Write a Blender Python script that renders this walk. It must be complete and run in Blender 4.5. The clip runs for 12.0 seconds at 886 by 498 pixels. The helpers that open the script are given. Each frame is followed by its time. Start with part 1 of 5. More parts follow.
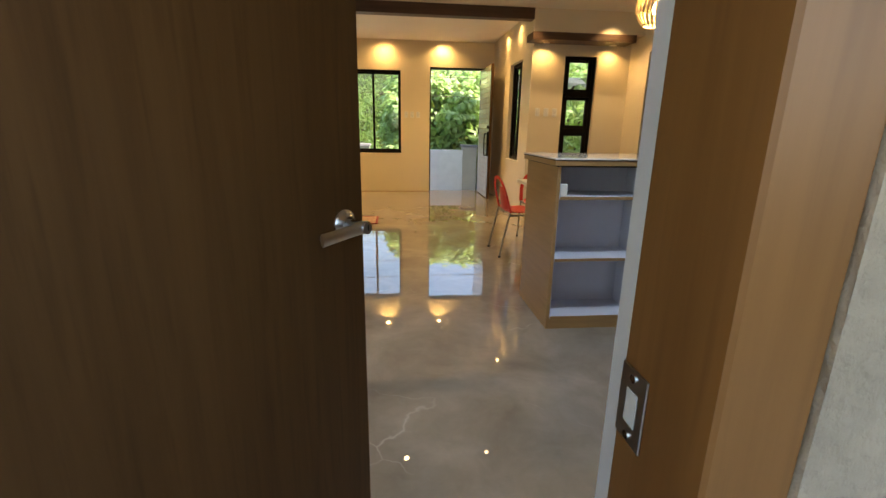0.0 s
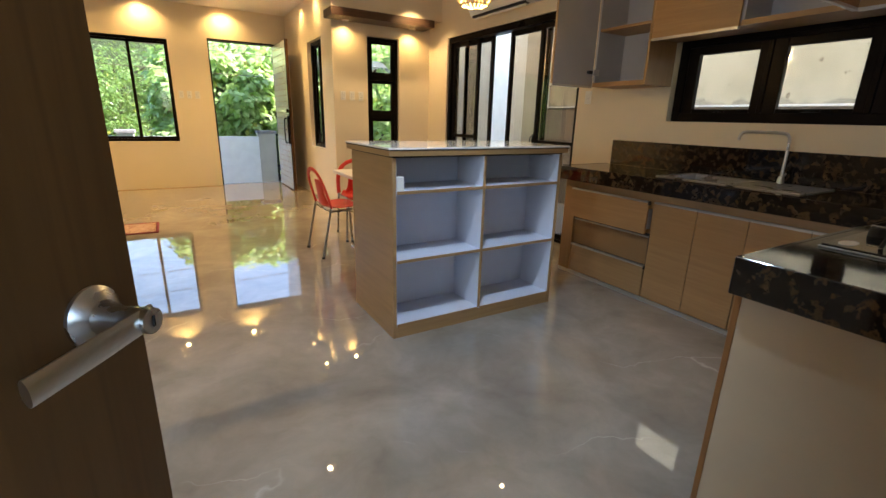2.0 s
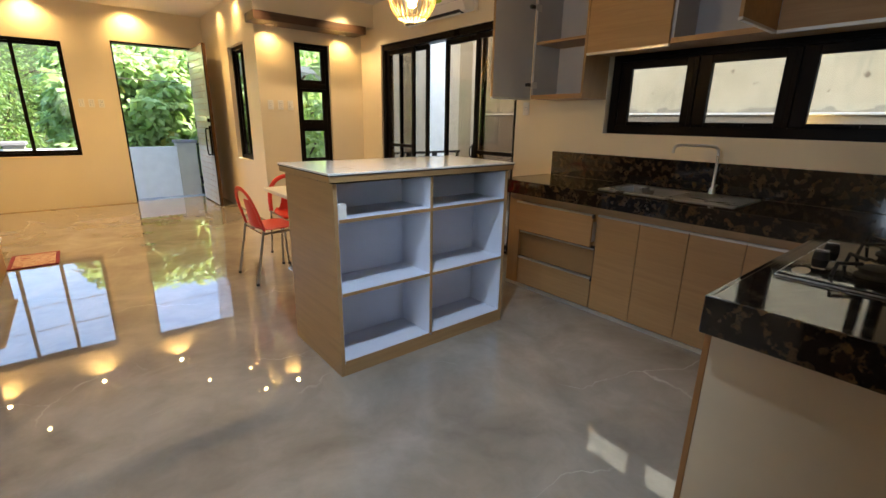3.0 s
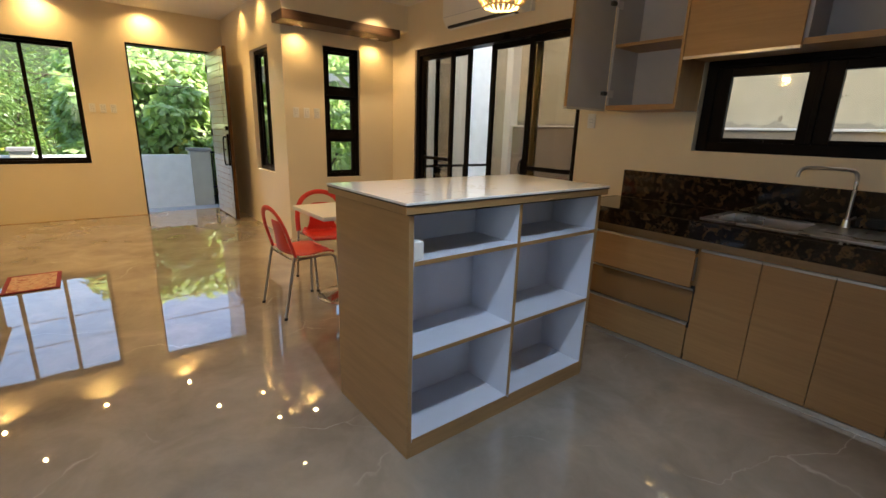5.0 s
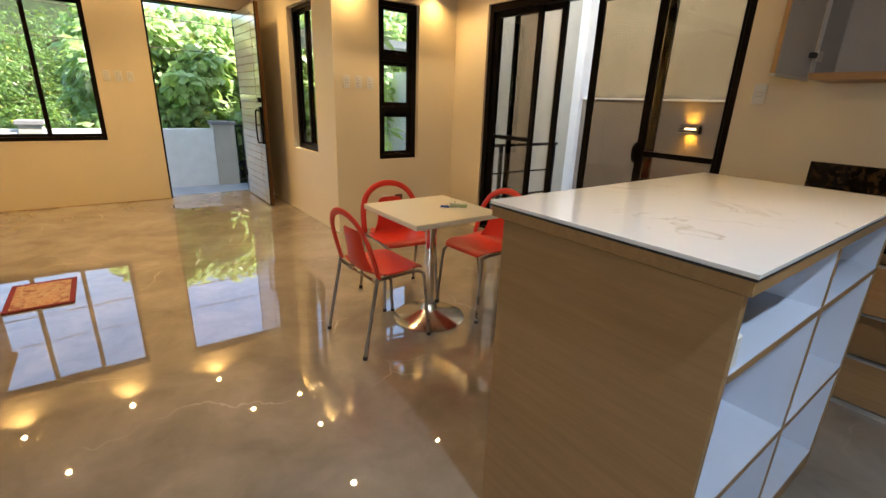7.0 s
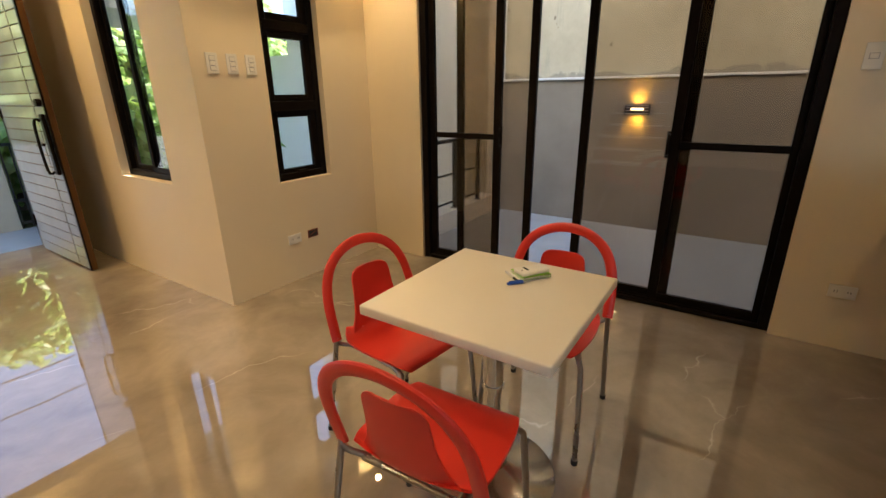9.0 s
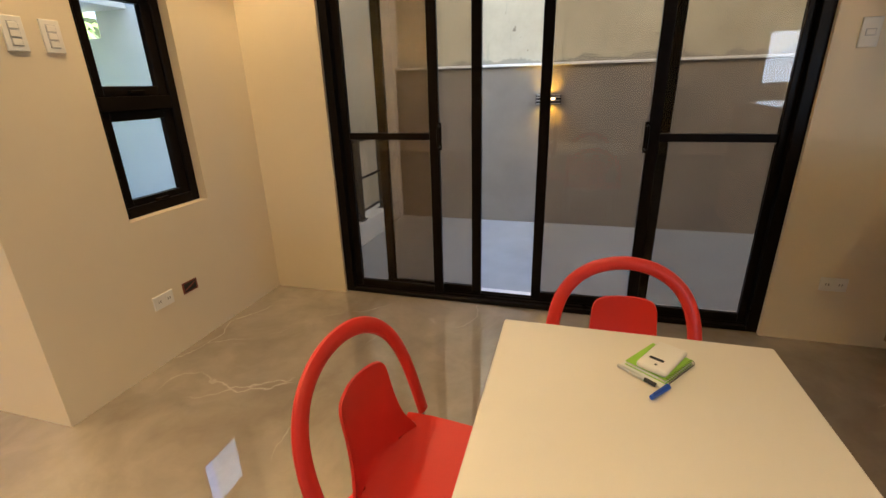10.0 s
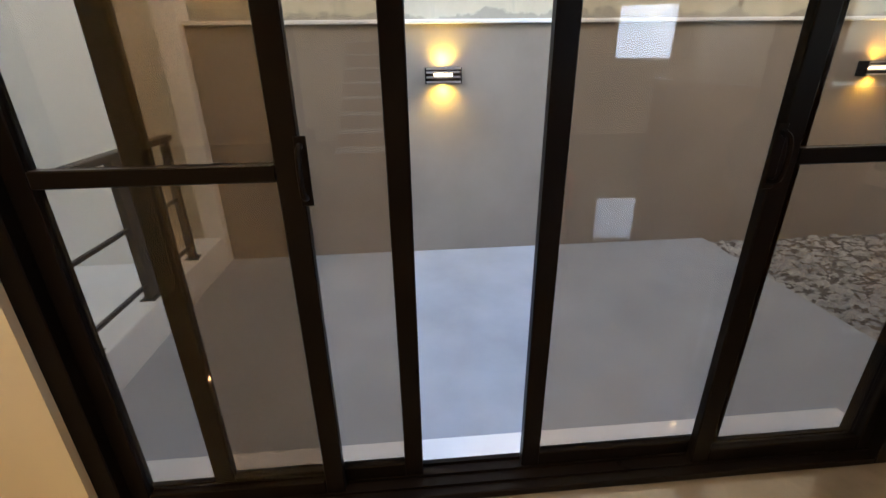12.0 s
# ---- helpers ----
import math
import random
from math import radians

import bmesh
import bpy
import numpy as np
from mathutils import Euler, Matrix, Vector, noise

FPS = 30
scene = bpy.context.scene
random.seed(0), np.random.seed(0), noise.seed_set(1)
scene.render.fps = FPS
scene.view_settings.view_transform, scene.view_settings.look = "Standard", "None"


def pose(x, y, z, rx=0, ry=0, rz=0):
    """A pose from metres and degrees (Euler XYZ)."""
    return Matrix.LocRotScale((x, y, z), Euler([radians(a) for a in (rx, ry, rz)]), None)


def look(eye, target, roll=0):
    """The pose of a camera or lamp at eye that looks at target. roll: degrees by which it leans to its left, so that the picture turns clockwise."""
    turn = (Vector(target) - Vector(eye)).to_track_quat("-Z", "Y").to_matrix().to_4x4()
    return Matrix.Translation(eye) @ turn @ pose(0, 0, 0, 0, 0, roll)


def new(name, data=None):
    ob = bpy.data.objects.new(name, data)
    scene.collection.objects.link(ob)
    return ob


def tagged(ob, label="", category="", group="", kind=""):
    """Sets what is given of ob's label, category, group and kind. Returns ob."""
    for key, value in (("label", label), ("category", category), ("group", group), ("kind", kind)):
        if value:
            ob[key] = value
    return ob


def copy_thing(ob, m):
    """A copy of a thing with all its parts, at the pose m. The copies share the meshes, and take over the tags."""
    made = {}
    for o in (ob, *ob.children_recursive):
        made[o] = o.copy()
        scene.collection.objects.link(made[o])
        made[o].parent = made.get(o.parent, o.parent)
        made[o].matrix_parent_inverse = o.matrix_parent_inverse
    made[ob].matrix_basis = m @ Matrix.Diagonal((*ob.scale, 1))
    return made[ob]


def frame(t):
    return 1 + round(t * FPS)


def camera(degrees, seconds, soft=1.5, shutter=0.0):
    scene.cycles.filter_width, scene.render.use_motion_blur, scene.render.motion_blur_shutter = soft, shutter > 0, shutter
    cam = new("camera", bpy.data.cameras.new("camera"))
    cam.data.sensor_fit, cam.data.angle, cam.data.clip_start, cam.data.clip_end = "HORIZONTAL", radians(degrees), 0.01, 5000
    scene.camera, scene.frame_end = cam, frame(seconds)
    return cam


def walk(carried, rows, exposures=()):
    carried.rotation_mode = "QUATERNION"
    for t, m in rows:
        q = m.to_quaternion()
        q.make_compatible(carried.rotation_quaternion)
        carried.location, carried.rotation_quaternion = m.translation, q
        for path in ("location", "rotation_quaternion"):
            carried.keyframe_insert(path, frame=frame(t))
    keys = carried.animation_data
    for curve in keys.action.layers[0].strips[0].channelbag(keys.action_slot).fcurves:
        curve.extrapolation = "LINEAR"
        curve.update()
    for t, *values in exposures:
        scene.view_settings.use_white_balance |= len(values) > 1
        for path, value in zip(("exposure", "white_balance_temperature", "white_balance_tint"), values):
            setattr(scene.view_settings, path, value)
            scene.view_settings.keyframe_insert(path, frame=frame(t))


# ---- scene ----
cam = camera(89.6, 12.0)
PATH = [
    (0, (0.074, -0.206, 1.275), (0.282, 1.714, 0.757), 1.0),
    (0.2, (0.066, -0.129, 1.277), (0.429, 1.764, 0.744), 1.5),
    (0.4, (0.072, -0.044, 1.275), (0.503, 1.835, 0.742), 1.9),
    (0.5, (0.056, -0.028, 1.29), (0.512, 1.846, 0.758), 1.5),
    (0.7, (0.052, 0.019, 1.295), (0.566, 1.879, 0.769), 1.7),
    (1, (0.038, 0.109, 1.286), (0.645, 1.941, 0.764), 1.4),
    (1.5, (0.044, 0.17, 1.286), (0.843, 1.923, 0.748), 1.5),
    (2, (0.052, 0.235, 1.276), (1.043, 1.879, 0.714), 1.5),
    (2.5, (0.048, 0.308, 1.342), (1.201, 1.841, 0.777), 1.0),
    (2.7, (0.066, 0.342, 1.364), (1.265, 1.841, 0.8), 0.6),
    (4.5, (0.189, 0.957, 1.377), (1.423, 2.447, 0.869), 1.3),
    (5, (0.139, 1.088, 1.374), (1.344, 2.602, 0.866), 1.8),
    (5.5, (0.094, 1.195, 1.389), (1.253, 2.736, 0.86), 2.1),
    (6, (0.127, 1.41, 1.401), (1.23, 2.981, 0.838), 2.4),
    (6.5, (0.169, 1.744, 1.385), (1.277, 3.301, 0.795), 2.4),
    (6.7, (0.154, 1.916, 1.386), (1.275, 3.458, 0.779), 2.3),
    (8.5, (0.366, 3.414, 1.356), (1.773, 4.676, 0.703), -0.0),
    (9, (0.547, 3.819, 1.355), (2.118, 4.869, 0.699), -0.7),
    (9.5, (0.717, 4.236, 1.35), (2.419, 5.041, 0.675), -1.1),
    (10, (1.013, 4.583, 1.33), (2.817, 5.104, 0.643), -1.5),
    (10.5, (1.316, 4.893, 1.331), (3.166, 5.14, 0.614), -1.4),
    (11, (1.681, 5.016, 1.315), (3.535, 5.105, 0.572), -1.7),
    (11.5, (2.13, 5.114, 1.299), (3.978, 5.03, 0.54), -1.1),
    (12, (2.581, 5.103, 1.28), (4.415, 4.955, 0.496), -0.8),
]
walk(cam, [(t, look(eye, target, roll)) for t, eye, target, roll in PATH],
     ((0, 2.0, 6900, 10), (0.5, 2.25, 6400, 10), (1.5, 2.3, 6200, 10), (2.5, 2.45, 6200, 10), (4.5, 2.05, 6350, 10), (5.5, 2.0, 6350, 10),
      (6.5, 2.15, 6350, 10), (8.5, 2.12, 5950, 10), (9.0, 2.1, 6050, 10), (10.0, 2.3, 5800, 10), (11.0, 2.4, 5750, 10), (12.0, 2.48, 5550, 10)))

# ---- world, sun, exposure ----
SUN_EL, SUN_AZ = radians(50), radians(120)      # azimuth from +y towards +x
world = bpy.data.worlds.new("sky")
scene.world = world
world.use_nodes = True
wn = world.node_tree
sky = wn.nodes.new("ShaderNodeTexSky")
sky.sky_type, sky.sun_disc = "NISHITA", False
sky.sun_elevation, sky.sun_rotation = SUN_EL, SUN_AZ
wn.links.new(sky.outputs[0], wn.nodes["Background"].inputs[0])
wn.nodes["Background"].inputs[1].default_value = 0.15
sun = new("sun", bpy.data.lights.new("sun", "SUN"))
sun.data.energy, sun.data.angle, sun.data.color = 5.0, radians(0.5), (1.0, 0.94, 0.84)
sd = Vector((math.sin(SUN_AZ) * math.cos(SUN_EL), math.cos(SUN_AZ) * math.cos(SUN_EL), math.sin(SUN_EL)))
sun.matrix_world = look(sd * 30, (0, 0, 0))

# ---- main sizes ----
YF, XR, XP, YN, YB = 9.22, 3.53, 2.05, 6.55, 0.23      # front wall, right wall, pier face, nook wall, back wall
XL = -3.2
HK, HL = 2.86, 2.94                                    # kitchen and living ceilings
WARM = (1.0, 0.62, 0.22)
SOFT = (1.0, 0.67, 0.32)


def spot_lamp(x, y, z, watts, size=95, tilt=(0, 0), color=WARM, blend=0.7, radius=0.025):
    s = new("lamp", bpy.data.lights.new("lamp", "SPOT"))
    s.data.energy, s.data.spot_size, s.data.spot_blend, s.data.color = watts, radians(size), blend, color
    s.data.shadow_soft_size = radius
    s.matrix_world = look((x, y, z), (x + tilt[0], y + tilt[1] + 0.0001, z - 1))
    return s


WASHERS = [(-2.45, 9.07), (-1.28, 9.07), (-0.12, 9.07), (1.02, 9.07)]
PIER_LAMPS = [(1.94, 8.03), (1.94, 7.22)]
LIVING_SPOTS = [(-0.80, 8.06), (1.27, 8.05), (-2.6, 8.06)]
KITCHEN_SPOTS = [(-0.41, 5.97), (0.72, 5.99), (1.85, 5.97), (3.05, 5.98), (0.18, 4.67), (1.23, 4.70), (2.89, 3.47), (0.2, 3.45)]
NOOK_LAMPS = [(2.21, 6.44), (3.19, 6.44)]
for x, y in WASHERS:
    spot_lamp(x, y, HL - 0.03, 10.5, 150, blend=1.0)
for x, y in PIER_LAMPS:
    spot_lamp(x, y, HL - 0.03, 6, 130, blend=1.0)
for x, y in LIVING_SPOTS:
    spot_lamp(x, y, HL - 0.03, 22, 125)
for x, y in KITCHEN_SPOTS:
    spot_lamp(x, y, HK - 0.03, 9.5 if y > 4 and x < 2.5 else (13 if y > 5 else 1.0), 104, color=SOFT)
spot_lamp(0.85, 1.55, HK - 0.04, 36, 84, tilt=(0.05, 0.2), color=(0.66, 0.82, 1.0), radius=0.04)
for x, y in NOOK_LAMPS:
    spot_lamp(x, y, 2.45, 4.2, 150, blend=1.0)


# cool area lamp added in an assumed, unseen side window
day = new("assumed_window_light", bpy.data.lights.new("assumed_window_light", "AREA"))
day.data.shape, day.data.size, day.data.size_y, day.data.energy, day.data.color = "RECTANGLE", 0.9, 0.8, 6, (0.74, 0.86, 1.0)
day.matrix_world = look((XL - 0.06, 1.0, 1.65), (XL + 1, 1.3, 1.55))


# ---- materials ----
def nodes_of(name):
    m = bpy.data.materials.new(name)
    m.use_nodes = True
    nt = m.node_tree
    return m, nt, nt.nodes["Principled BSDF"], nt.nodes["Material Output"]


def coords(nt, scale=(1, 1, 1), rot=(0, 0, 0)):
    tc = nt.nodes.new("ShaderNodeTexCoord")
    mp = nt.nodes.new("ShaderNodeMapping")
    mp.inputs["Scale"].default_value, mp.inputs["Rotation"].default_value = scale, rot
    nt.links.new(tc.outputs["Object"], mp.inputs[0])
    return mp.outputs[0]


def tex(nt, kind, vec, **kw):
    n = nt.nodes.new(kind)
    nt.links.new(vec, n.inputs["Vector"])
    for k, v in kw.items():
        n.inputs[k.replace("_", " ")].default_value = v
    return n


def ramp(nt, src, stops, interp="LINEAR"):
    r = nt.nodes.new("ShaderNodeValToRGB")
    r.color_ramp.interpolation = interp
    els = r.color_ramp.elements
    while len(els) < len(stops):
        els.new(0.5)
    for e, (p, c) in zip(els, stops):
        e.position = p
        e.color = (*c, 1) if len(c) == 3 else c
    nt.links.new(src, r.inputs[0])
    return r.outputs[0]


def grey(v):
    return (v, v, v)


def mixc(nt, a, b, fac, mode="MIX"):
    n = nt.nodes.new("ShaderNodeMix")
    n.data_type, n.blend_type = "RGBA", mode
    for sock, val in ((n.inputs[0], fac), (n.inputs[6], a), (n.inputs[7], b)):
        if hasattr(val, "is_linked") or hasattr(val, "links"):
            nt.links.new(val, sock)
        elif isinstance(val, (int, float)):
            sock.default_value = val
        else:
            sock.default_value = (*val, 1)
    return n.outputs[2]


def bump(nt, p, src, strength=0.2, dist=0.002):
    b = nt.nodes.new("ShaderNodeBump")
    b.inputs["Strength"].default_value, b.inputs["Distance"].default_value = strength, dist
    nt.links.new(src, b.inputs["Height"])
    nt.links.new(b.outputs[0], p.inputs["Normal"])
    return b


def mat(name, color, rough=0.5, metal=0.0, spread=0.12, scale=6, bmp=0.15, bscale=60, coat=0.0, spec=0.5, stain=0.0):
    """Paint or plastic with mottling at two scales and a fine relief."""
    m, nt, p, _ = nodes_of(name)
    v = coords(nt)
    a = tex(nt, "ShaderNodeTexNoise", v, Scale=scale, Detail=6)
    lo, hi = tuple(c * (1 - spread) for c in color), tuple(min(1, c * (1 + spread)) for c in color)
    col = ramp(nt, a.outputs[0], [(0.3, lo), (0.7, hi)])
    if stain:
        s = tex(nt, "ShaderNodeTexNoise", v, Scale=0.9, Detail=8, Roughness=0.65)
        col = mixc(nt, col, tuple(c * 0.6 for c in color), ramp(nt, s.outputs[0], [(0.52, grey(0)), (0.75, grey(stain))]))
    nt.links.new(col, p.inputs["Base Color"])
    r = ramp(nt, a.outputs[0], [(0.3, grey(max(0, rough - 0.05))), (0.7, grey(min(1, rough + 0.06)))])
    nt.links.new(r, p.inputs["Roughness"])
    p.inputs["Metallic"].default_value = metal
    p.inputs["Coat Weight"].default_value = coat
    p.inputs["Specular IOR Level"].default_value = spec
    if bmp:
        f = tex(nt, "ShaderNodeTexNoise", v, Scale=bscale, Detail=4)
        bump(nt, p, f.outputs[0], bmp, 0.001)
    return m


def wood(name, lo, hi, axis="z", rough=0.45, scale=1.0, coat=0.0, streak=0.45):
    """Long grain along one axis, with darker streaks."""
    m, nt, p, _ = nodes_of(name)
    k = {"x": (1.2, 22, 22), "y": (22, 1.2, 22), "z": (22, 22, 1.2)}[axis]
    v = coords(nt, tuple(c * scale for c in k))
    a = tex(nt, "ShaderNodeTexNoise", v, Scale=1.0, Detail=7, Roughness=0.6, Distortion=0.4)
    b = tex(nt, "ShaderNodeTexNoise", coords(nt, tuple(c * scale * 4 for c in k)), Scale=1.0, Detail=4)
    col = ramp(nt, a.outputs[0], [(0.28, lo), (0.72, hi)])
    col = mixc(nt, col, tuple(c * 0.72 for c in lo), ramp(nt, b.outputs[0], [(0.52, grey(0)), (0.75, grey(streak))]))
    nt.links.new(col, p.inputs["Base Color"])
    p.inputs["Roughness"].default_value = rough
    p.inputs["Coat Weight"].default_value = coat
    bump(nt, p, b.outputs[0], 0.12, 0.0008)
    return m


def floor_material():
    m, nt, p, _ = nodes_of("polished_tile")
    v = coords(nt, (1, 1, 1), (0, 0, 0.5))
    warp = tex(nt, "ShaderNodeTexNoise", v, Scale=1.3, Detail=5)
    add = nt.nodes.new("ShaderNodeVectorMath")
    add.operation = "MULTIPLY_ADD"
    nt.links.new(warp.outputs["Color"], add.inputs[0])
    add.inputs[1].default_value = (0.7, 0.7, 0.7)
    nt.links.new(v, add.inputs[2])
    cloud = tex(nt, "ShaderNodeTexNoise", add.outputs[0], Scale=2.2, Detail=9, Roughness=0.6)
    col = ramp(nt, cloud.outputs[0], [(0.3, (0.20, 0.168, 0.132)), (0.5, (0.275, 0.236, 0.19)), (0.72, (0.36, 0.315, 0.26))])
    stretch = nt.nodes.new("ShaderNodeMapping")
    stretch.inputs["Scale"].default_value = (0.55, 1.5, 1)
    stretch.inputs["Rotation"].default_value = (0, 0, 0.35)
    nt.links.new(add.outputs[0], stretch.inputs[0])
    vor = nt.nodes.new("ShaderNodeTexVoronoi")
    vor.feature = "DISTANCE_TO_EDGE"
    vor.inputs["Scale"].default_value = 0.85
    nt.links.new(stretch.outputs[0], vor.inputs["Vector"])
    thin = ramp(nt, vor.outputs["Distance"], [(0.0, grey(0.45)), (0.0045, grey(0.0))])
    patch = tex(nt, "ShaderNodeTexNoise", v, Scale=1.9, Detail=2)
    gate = ramp(nt, patch.outputs[0], [(0.50, grey(0)), (0.62, grey(1))])
    vein = nt.nodes.new("ShaderNodeMath")
    vein.operation = "MULTIPLY"
    nt.links.new(thin, vein.inputs[0])
    nt.links.new(gate, vein.inputs[1])
    col = mixc(nt, col, (0.62, 0.58, 0.52), vein.outputs[0])
    nt.links.new(col, p.inputs["Base Color"])
    p.inputs["Roughness"].default_value = 0.012
    p.inputs["IOR"].default_value = 2.25
    wave = tex(nt, "ShaderNodeTexNoise", v, Scale=4.5, Detail=2)
    bump(nt, p, wave.outputs[0], 0.2, 0.0010)
    return m


def wall_paint(name, color, rough=0.42):
    m, nt, p, _ = nodes_of(name)
    v = coords(nt)
    a = tex(nt, "ShaderNodeTexNoise", v, Scale=1.1, Detail=6, Roughness=0.6)
    col = ramp(nt, a.outputs[0], [(0.3, tuple(c * 0.94 for c in color)), (0.7, color)])
    nt.links.new(col, p.inputs["Base Color"])
    p.inputs["Roughness"].default_value = rough
    f = tex(nt, "ShaderNodeTexNoise", v, Scale=38, Detail=5)
    bump(nt, p, f.outputs[0], 0.10, 0.001)
    return m


def weathered_wall():
    """Cream cement wall with moss-grey stains, chips and runs."""
    m, nt, p, _ = nodes_of("weathered_cream_wall")
    v = coords(nt)
    a = tex(nt, "ShaderNodeTexNoise", v, Scale=1.4, Detail=8, Roughness=0.65)
    col = ramp(nt, a.outputs[0], [(0.3, (0.43, 0.385, 0.285)), (0.7, (0.60, 0.55, 0.42))])
    run = tex(nt, "ShaderNodeTexNoise", coords(nt, (5, 5, 0.8)), Scale=1.0, Detail=8, Roughness=0.7)
    col = mixc(nt, col, (0.30, 0.30, 0.25), ramp(nt, run.outputs[0], [(0.58, grey(0)), (0.72, grey(0.6))]))
    chip = tex(nt, "ShaderNodeTexNoise", v, Scale=9, Detail=5, Roughness=0.5)
    col = mixc(nt, col, (0.22, 0.18, 0.13), ramp(nt, chip.outputs[0], [(0.69, grey(0)), (0.71, grey(0.9))]))
    sep = nt.nodes.new("ShaderNodeSeparateXYZ")
    nt.links.new(v, sep.inputs[0])
    low = nt.nodes.new("ShaderNodeMath")
    low.operation, low.inputs[1].default_value, low.inputs[2].default_value = "MULTIPLY_ADD", -2.6, 4.12
    nt.links.new(sep.outputs["Z"], low.inputs[0])
    patch = tex(nt, "ShaderNodeTexNoise", coords(nt, (1, 2.6, 2.6)), Scale=1.0, Detail=7, Roughness=0.62)
    damp = nt.nodes.new("ShaderNodeMath")
    damp.operation = "ADD"
    nt.links.new(low.outputs[0], damp.inputs[0])
    nt.links.new(patch.outputs[0], damp.inputs[1])
    col = mixc(nt, col, (0.24, 0.225, 0.19), ramp(nt, damp.outputs[0], [(0.55, grey(0)), (0.60, grey(0.7))]))
    nt.links.new(col, p.inputs["Base Color"])
    p.inputs["Roughness"].default_value = 0.9
    bump(nt, p, chip.outputs[0], 0.2, 0.003)
    return m


def granite():
    m, nt, p, _ = nodes_of("brown_granite")
    v = coords(nt)
    w = tex(nt, "ShaderNodeTexNoise", v, Scale=26, Detail=6, Roughness=0.62)
    vor = nt.nodes.new("ShaderNodeTexVoronoi")
    vor.inputs["Scale"].default_value = 38
    vor.inputs["Randomness"].default_value = 1
    nt.links.new(w.outputs["Color"], vor.inputs["Vector"])
    sp = tex(nt, "ShaderNodeTexVoronoi", v, Scale=55)
    col = ramp(nt, w.outputs[0], [(0.35, (0.004, 0.003, 0.003)), (0.53, (0.012, 0.009, 0.007)), (0.61, (0.075, 0.046, 0.022)), (0.70, (0.012, 0.009, 0.007))])
    col = mixc(nt, col, (0.06, 0.04, 0.022), ramp(nt, sp.outputs["Distance"], [(0.08, grey(0.4)), (0.22, grey(0))]))
    nt.links.new(col, p.inputs["Base Color"])
    p.inputs["Roughness"].default_value = 0.07
    p.inputs["IOR"].default_value = 1.6
    return m


def glass(name, tint=(0.93, 0.95, 0.93)):
    """A thin pane: clear with a tint, its gloss by Fresnel."""
    m, nt, p, out = nodes_of(name)
    nt.nodes.remove(p)
    tr = nt.nodes.new("ShaderNodeBsdfTransparent")
    tr.inputs[0].default_value = (*tint, 1)
    gl = nt.nodes.new("ShaderNodeBsdfGlossy")
    gl.inputs["Roughness"].default_value = 0.0
    lw = nt.nodes.new("ShaderNodeLayerWeight")
    lw.inputs["Blend"].default_value = 0.5
    pw_ = nt.nodes.new("ShaderNodeMath")
    pw_.operation, pw_.inputs[1].default_value = "POWER", 4.5
    nt.links.new(lw.outputs["Facing"], pw_.inputs[0])
    fr = nt.nodes.new("ShaderNodeMath")
    fr.operation, fr.inputs[1].default_value, fr.inputs[2].default_value = "MULTIPLY_ADD", 0.9, 0.035
    nt.links.new(pw_.outputs[0], fr.inputs[0])
    mx = nt.nodes.new("ShaderNodeMixShader")
    nt.links.new(fr.outputs[0], mx.inputs[0])
    nt.links.new(tr.outputs[0], mx.inputs[1])
    nt.links.new(gl.outputs[0], mx.inputs[2])
    nt.links.new(mx.outputs[0], out.inputs[0])
    return m


def leaf_material(name, lo, hi, trans=0.35):
    m, nt, p, out = nodes_of(name)
    gi = nt.nodes.new("ShaderNodeNewGeometry")
    col = ramp(nt, gi.outputs["Random Per Island"], [(0.0, lo), (0.6, hi), (0.97, hi), (1.0, (0.35, 0.30, 0.04))])
    nt.links.new(col, p.inputs["Base Color"])
    p.inputs["Roughness"].default_value = 0.38
    tl = nt.nodes.new("ShaderNodeBsdfTranslucent")
    nt.links.new(mixc(nt, col, (0.55, 0.68, 0.16), 0.6), tl.inputs[0])
    mx = nt.nodes.new("ShaderNodeMixShader")
    mx.inputs[0].default_value = trans
    nt.links.new(p.outputs[0], mx.inputs[1])
    nt.links.new(tl.outputs[0], mx.inputs[2])
    nt.links.new(mx.outputs[0], out.inputs[0])
    return m


def glow(name, color, strength):
    m, nt, p, out = nodes_of(name)
    p.inputs["Base Color"].default_value = (*color, 1)
    p.inputs["Emission Color"].default_value = (*color, 1)
    p.inputs["Emission Strength"].default_value = strength
    return m


M_FLOOR = floor_material()
M_WALL = wall_paint("cream_wall_paint", (0.77, 0.672, 0.495))
M_CEIL = wall_paint("white_ceiling_paint", (0.80, 0.77, 0.70), 0.6)
M_STUCCO = mat("rough_grey_stucco", (0.48, 0.40, 0.30), 0.9, spread=0.15, scale=14, bmp=1.0, bscale=55)
for _n in M_STUCCO.node_tree.nodes:
    if _n.type == "BUMP":
        _n.inputs["Distance"].default_value = 0.012
M_WHITE = mat("white_paint", (0.80, 0.80, 0.79), 0.5, spread=0.04, bmp=0.1)
M_TRIM = mat("white_painted_reveal", (0.84, 0.84, 0.83), 0.55, spread=0.05, bmp=0.25)
M_BEAM = wood("dark_walnut", (0.045, 0.022, 0.012), (0.10, 0.052, 0.028), "x", 0.5)
M_BDOOR = wood("brown_stained_door", (0.085, 0.040, 0.013), (0.135, 0.066, 0.022), "z", 0.5, 0.8, streak=0.5)
M_BDOOR.node_tree.nodes["Principled BSDF"].inputs["Specular IOR Level"].default_value = 0.2
M_JAMB = wood("orange_brown_jamb", (0.20, 0.085, 0.022), (0.34, 0.155, 0.045), "z", 0.4, 0.7)
